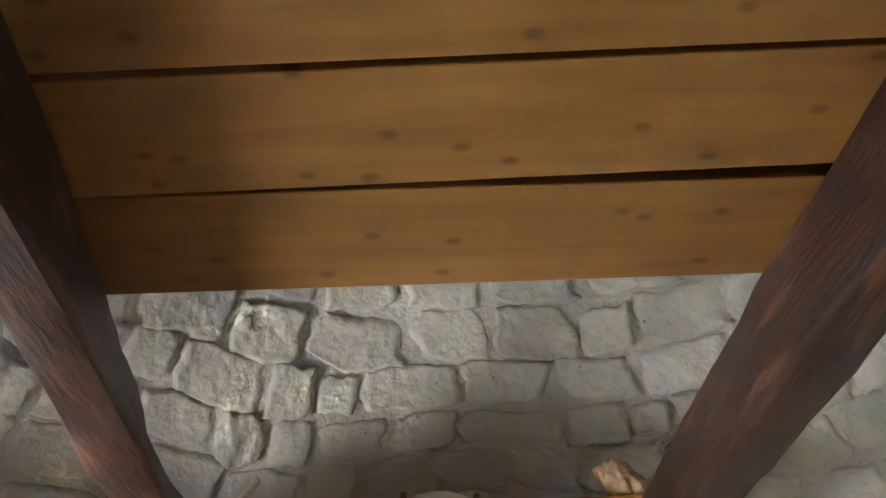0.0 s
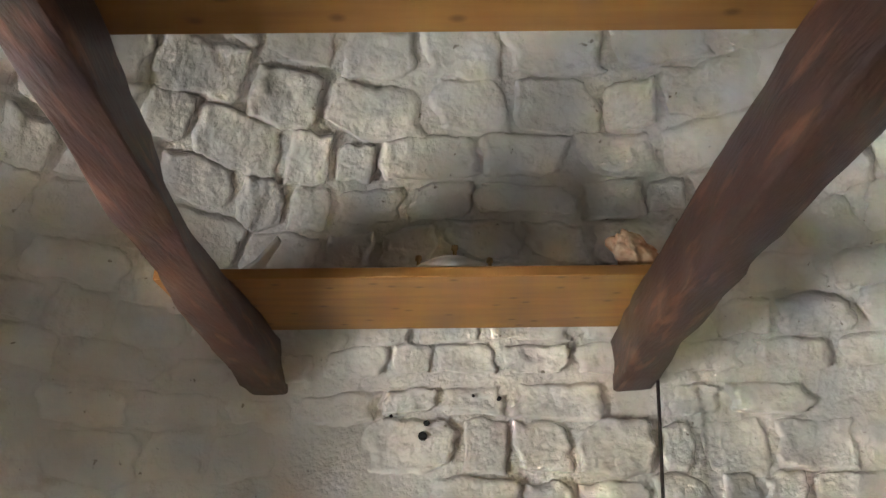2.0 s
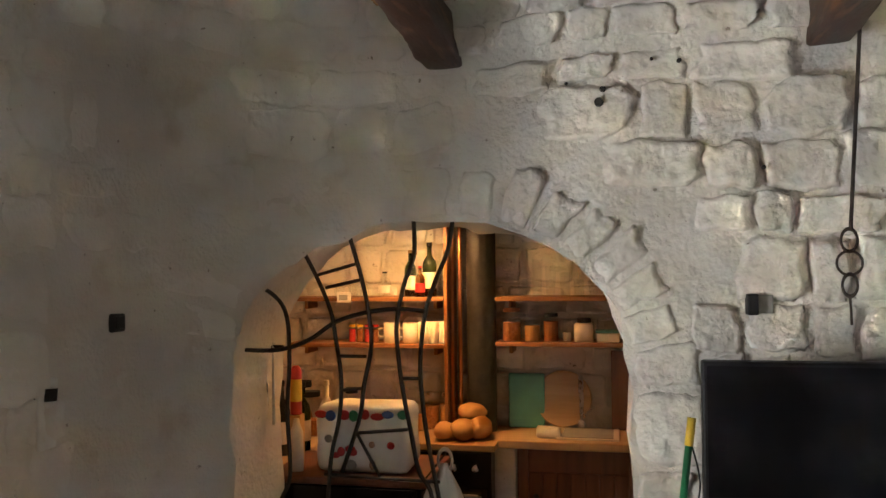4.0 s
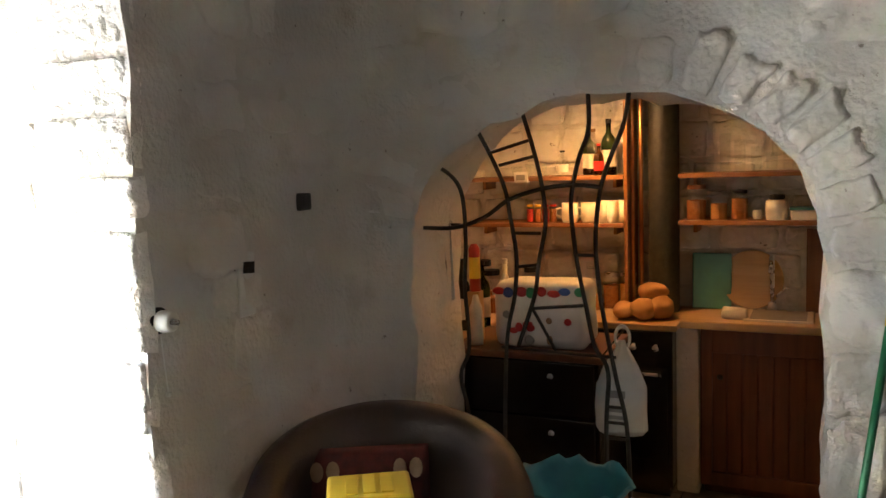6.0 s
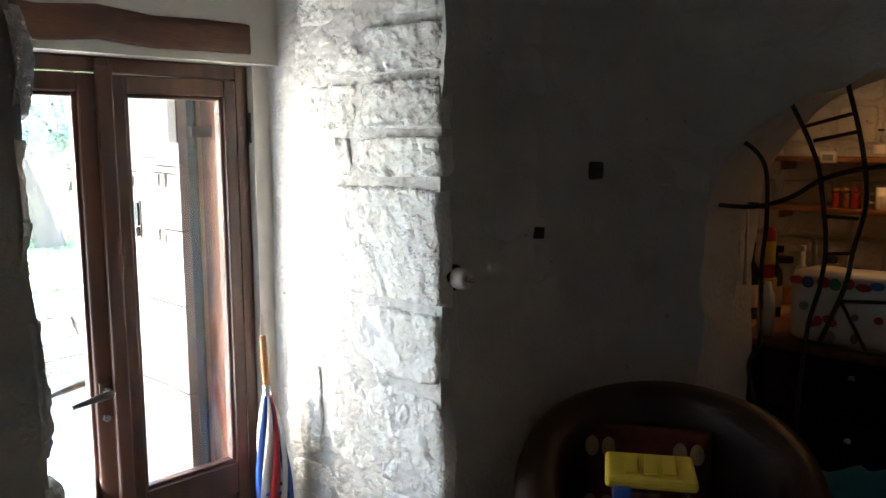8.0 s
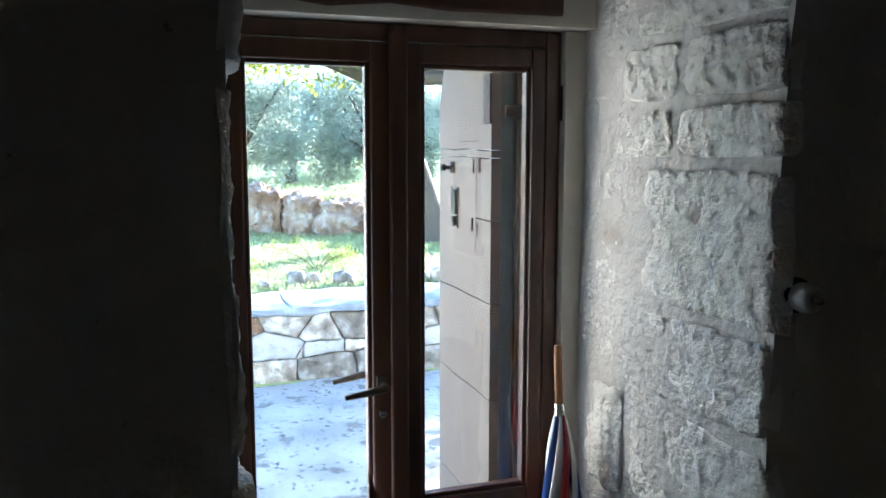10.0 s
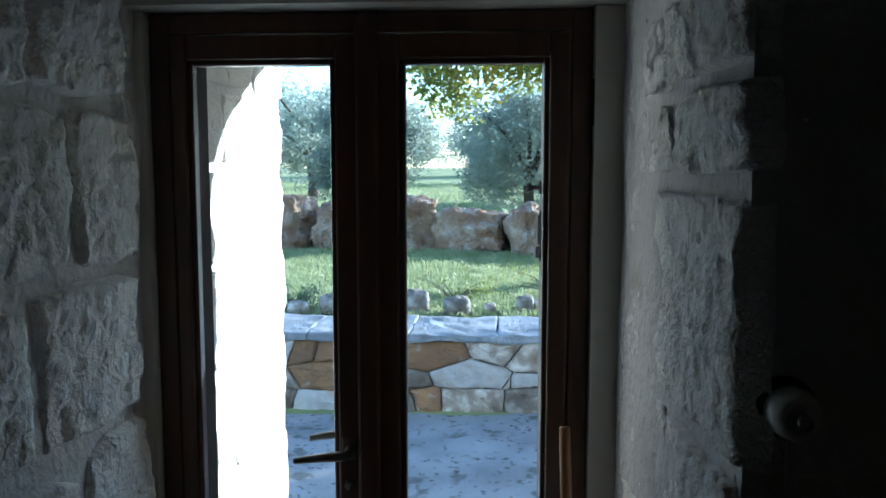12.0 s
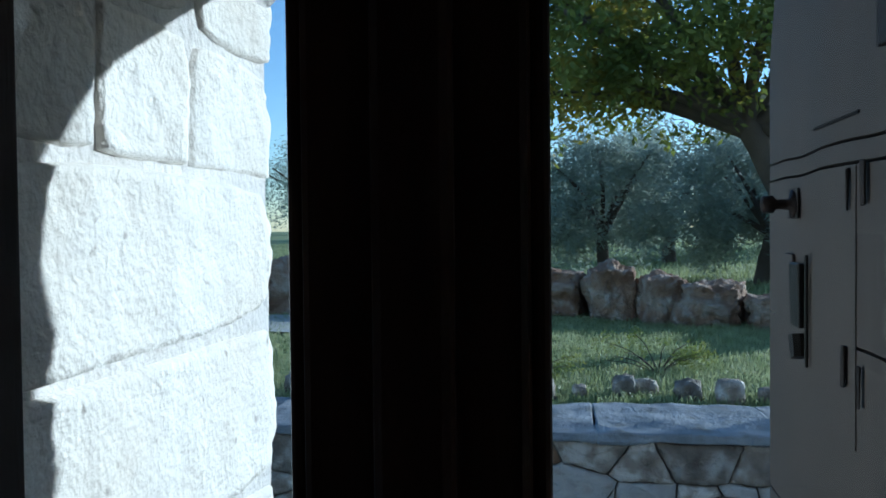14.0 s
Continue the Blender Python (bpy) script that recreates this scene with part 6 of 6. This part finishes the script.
# ---- trees ----
def leaf_cloud(centres, count, size, seed, shape=0.4, droop=0.0):
    """Many small folded leaves scattered through clumps; centres: (x, y, z, radius)."""
    rr = random.Random(seed)
    verts, faces = [], []
    tot = sum(c[3] ** 2 for c in centres)
    for cx, cy, cz, cr in centres:
        for _ in range(int(count * cr ** 2 / tot)):
            d = Vector((rr.gauss(0, 1), rr.gauss(0, 1), rr.gauss(0, 0.8))).normalized() * cr * rr.random() ** 0.45
            if noise.noise(Vector((cx + d.x, cy + d.y, cz + d.z)) * (1.2 / max(0.3, cr))) < -0.12:
                continue
            p = Vector((cx, cy, cz)) + d
            a = Vector((rr.gauss(0, 1), rr.gauss(0, 1), rr.gauss(0, 0.7) - droop)).normalized()
            b = a.orthogonal().normalized()
            b = (b * math.cos(rr.uniform(0, 6)) + a.cross(b) * math.sin(rr.uniform(0, 6))).normalized()
            l, w = size * rr.uniform(0.7, 1.4), size * shape * rr.uniform(0.7, 1.3)
            i = len(verts)
            verts += [p, p + a * l * 0.5 + b * w * 0.5, p + a * l, p + a * l * 0.5 - b * w * 0.5]
            faces.append((i, i + 1, i + 2, i + 3))
    me = bpy.data.meshes.new("crown")
    me.from_pydata(verts, [], faces)
    return me


def tree(name, label, at, trunk, limbs, centres, count, size, leaf_m, seed, shape=0.4, droop=0.0):
    root = thing(name, label, "tree")
    root.location = at
    bm = tube(smooth_line(trunk[0], 5), trunk[1], 10)
    rough_up(bm, 0.03, 3, seed)
    part("trunk", bm, M_BARK, root, smooth=True)
    for pts, r in limbs:
        part("limb", tube(smooth_line(pts, 4), lambda t, r=r: r * (1 - 0.75 * t), 7), M_BARK, root, smooth=True)
    me = leaf_cloud(centres, count, size, seed, shape, droop)
    me.materials.append(leaf_m)
    cr = new("crown", me)
    cr.parent = root
    return root


def olive(at, h, spread, seed, count=9000, size=0.07):
    rr = random.Random(seed)
    top = h * 0.3
    trunk = ([(0, 0, -0.1), (0.08 * rr.uniform(-1, 1) * h / 3, 0.1 * rr.uniform(-1, 1), top * 0.5), (0.1 * rr.uniform(-1, 1), 0.15 * rr.uniform(-1, 1), top)], lambda t: (0.055 - 0.02 * t) * h)
    limbs, cen = [], []
    for i in range(9):
        a = 6.283 * i / 9 + rr.uniform(-0.3, 0.3)
        rad = spread * rr.uniform(0.35, 0.85)
        e = (math.cos(a) * rad, math.sin(a) * rad, h * rr.uniform(0.5, 0.95))
        limbs.append(([trunk[0][-1], (e[0] * 0.45, e[1] * 0.45, top + (e[2] - top) * 0.6), e], 0.022 * h))
        cen.append((*e, spread * rr.uniform(0.28, 0.45)))
        cen.append((e[0] * 0.6 + rr.uniform(-0.3, 0.3), e[1] * 0.6 + rr.uniform(-0.3, 0.3), e[2] * rr.uniform(0.75, 1.1), spread * rr.uniform(0.2, 0.35)))
        cen.append((e[0] * 1.15, e[1] * 1.15, e[2] * 0.62, spread * rr.uniform(0.25, 0.38)))
        cen.append((e[0] * 1.0, e[1] * 1.0, e[2] * 0.4, spread * rr.uniform(0.2, 0.34)))
    return tree("olive_tree", "grey-green olive tree with a wide ragged crown", at, trunk, limbs, cen, count, size, M_OLIVE, seed, 0.28)


for i, (x, y, h, sp, n) in enumerate([(-18, -1.5, 2.6, 1.4, 16000), (-17, 2.3, 2.6, 1.6, 20000), (-16.5, 4.9, 2.8, 1.6, 20000), (-17.5, 7.4, 3.0, 1.8, 16000), (-15.5, -5.6, 4.6, 1.5, 22000), (-19, -8.5, 4.2, 2.4, 14000), (-23, 4.2, 3.4, 2.2, 11000), (-26, -4.2, 3.6, 2.2, 9000), (-27, 9.5, 4, 2.5, 9000), (-38, 2.4, 3.6, 2.4, 6000), (-36, -9, 5, 3.2, 7000), (-52, -4.5, 5, 3.2, 6000), (-52, 5, 5.5, 3.5, 6000), (-60, 14, 6, 4, 6000), (-64, -16, 6, 4, 6000), (-34, 15, 5, 3, 7000), (-80, -1, 6, 4.5, 6000), (-85, 8, 7, 4.5, 6000), (-85, -10, 7, 4.5, 6000), (-90, 18, 7, 5, 6000)]):
    olive((x, y, land(x, y)), h, sp, i + 3, int(n * 2.2), 0.1 if x > -22 else 0.16 if x > -40 else 0.28)

# the carob whose boughs hang over the terrace
rr = random.Random(77)
cen = []
limbs = []
base = (-10.0, 4.0)
# boughs from (0.0, 2.2, 3.0) on are unseen, added to dapple the terrace
for e in [(0.3, -3.4, 2.8), (-0.4, -2.7, 2.5), (0.5, -2.0, 2.4), (0.0, -1.4, 2.6), (1.0, -2.6, 3.0), (0.8, -0.8, 2.9), (-0.8, -1.8, 3.3), (0.2, -3.0, 3.5), (0.0, 0.0, 3.3), (0.6, 0.9, 3.1), (-1.0, 0.3, 3.3), (0.0, -1.2, 3.9), (0.3, -2.2, 4.0), (0.0, 2.2, 3.0), (0.3, 3.4, 3.0), (-0.4, 4.6, 2.9), (0.5, 4.0, 2.1), (1.1, 3.2, 1.9), (0.0, 5.0, 2.4), (1.6, 4.4, 1.9)]:
    limbs.append(([(0.0, -0.8, 2.0), (e[0] * 0.4, e[1] * 0.5 - 0.4, 2.2 + 0.5 * (e[2] - 2.2)), e], 0.085))
    cen.append((*e, rr.uniform(0.6, 0.85)))
    for _ in range(3):
        cen.append((e[0] + rr.uniform(-0.7, 0.7), e[1] + rr.uniform(-0.7, 0.7), e[2] + rr.uniform(-0.4, 0.5), rr.uniform(0.3, 0.55)))
tree("carob_tree", "broad carob tree with yellow-green leaves over the lawn", (*base, land(*base)), ([(0.1, 0.05, -0.1), (0.05, -0.2, 0.8), (0.0, -0.6, 1.7), (0.0, -0.95, 2.3)], lambda t: 0.17 - 0.06 * t), limbs, cen, 70000, 0.085, M_CAROB, 78, 0.5, 0.4)


# low twiggy bushes on the lawn
def twiggy_bush(at, spread, h, seed, material, label, count):
    root = thing("bush", label, "bush", "low bushes on the lawn")
    rr = random.Random(seed)
    cen = []
    for i in range(11):
        a = 6.283 * i / 11 + rr.uniform(-0.2, 0.2)
        e = (0.6 * spread * math.cos(a) * rr.uniform(0.5, 1), spread * math.sin(a) * rr.uniform(0.5, 1), h * rr.uniform(0.35, 1))
        part("twig", tube(smooth_line([(0, 0, -0.02), (e[0] * 0.5, e[1] * 0.5, e[2] * 0.7), e], 3), lambda t: 0.006 - 0.004 * t, 5), M_BARK, root)
        cen.append((*e, 0.09 * rr.uniform(0.6, 1.3)))
        cen.append((e[0] * 0.6, e[1] * 0.6, e[2] * 0.6, 0.07))
    me = leaf_cloud(cen, count, 0.028, seed, 0.4)
    me.materials.append(material)
    new("leaves", me).parent = root
    root.location = (*at, land(*at))


twiggy_bush((-8.2, 2.15), 0.5, 0.26, 5, M_CAROB, "low straggling bush with yellowing leaves", 1500)
twiggy_bush((-8.0, 1.2), 0.4, 0.2, 6, M_CAROB, "low straggling bush with yellowing leaves", 900)
twiggy_bush((-7.6, -0.25), 0.35, 0.2, 9, M_ROSEMARY, "low dark green bush behind the coping", 1500)

# small path lamp before the boulders
garden_lamp = thing("garden_lamp", "small grey metal path lamp before the boulders", "garden lamp")
gz = land(-11.2, -0.41)
part("stake", tube([(-11.2, -0.41, gz - 0.05), (-11.2, -0.41, gz + 0.2)], 0.012, 8), M_STEEL, garden_lamp)
part("head", lathe([(0.02, 0.17), (0.05, 0.2), (0.055, 0.26), (0.03, 0.28), (0, 0.285)], 14, (-11.2, -0.41, gz)), M_STEEL, garden_lamp, smooth=True)
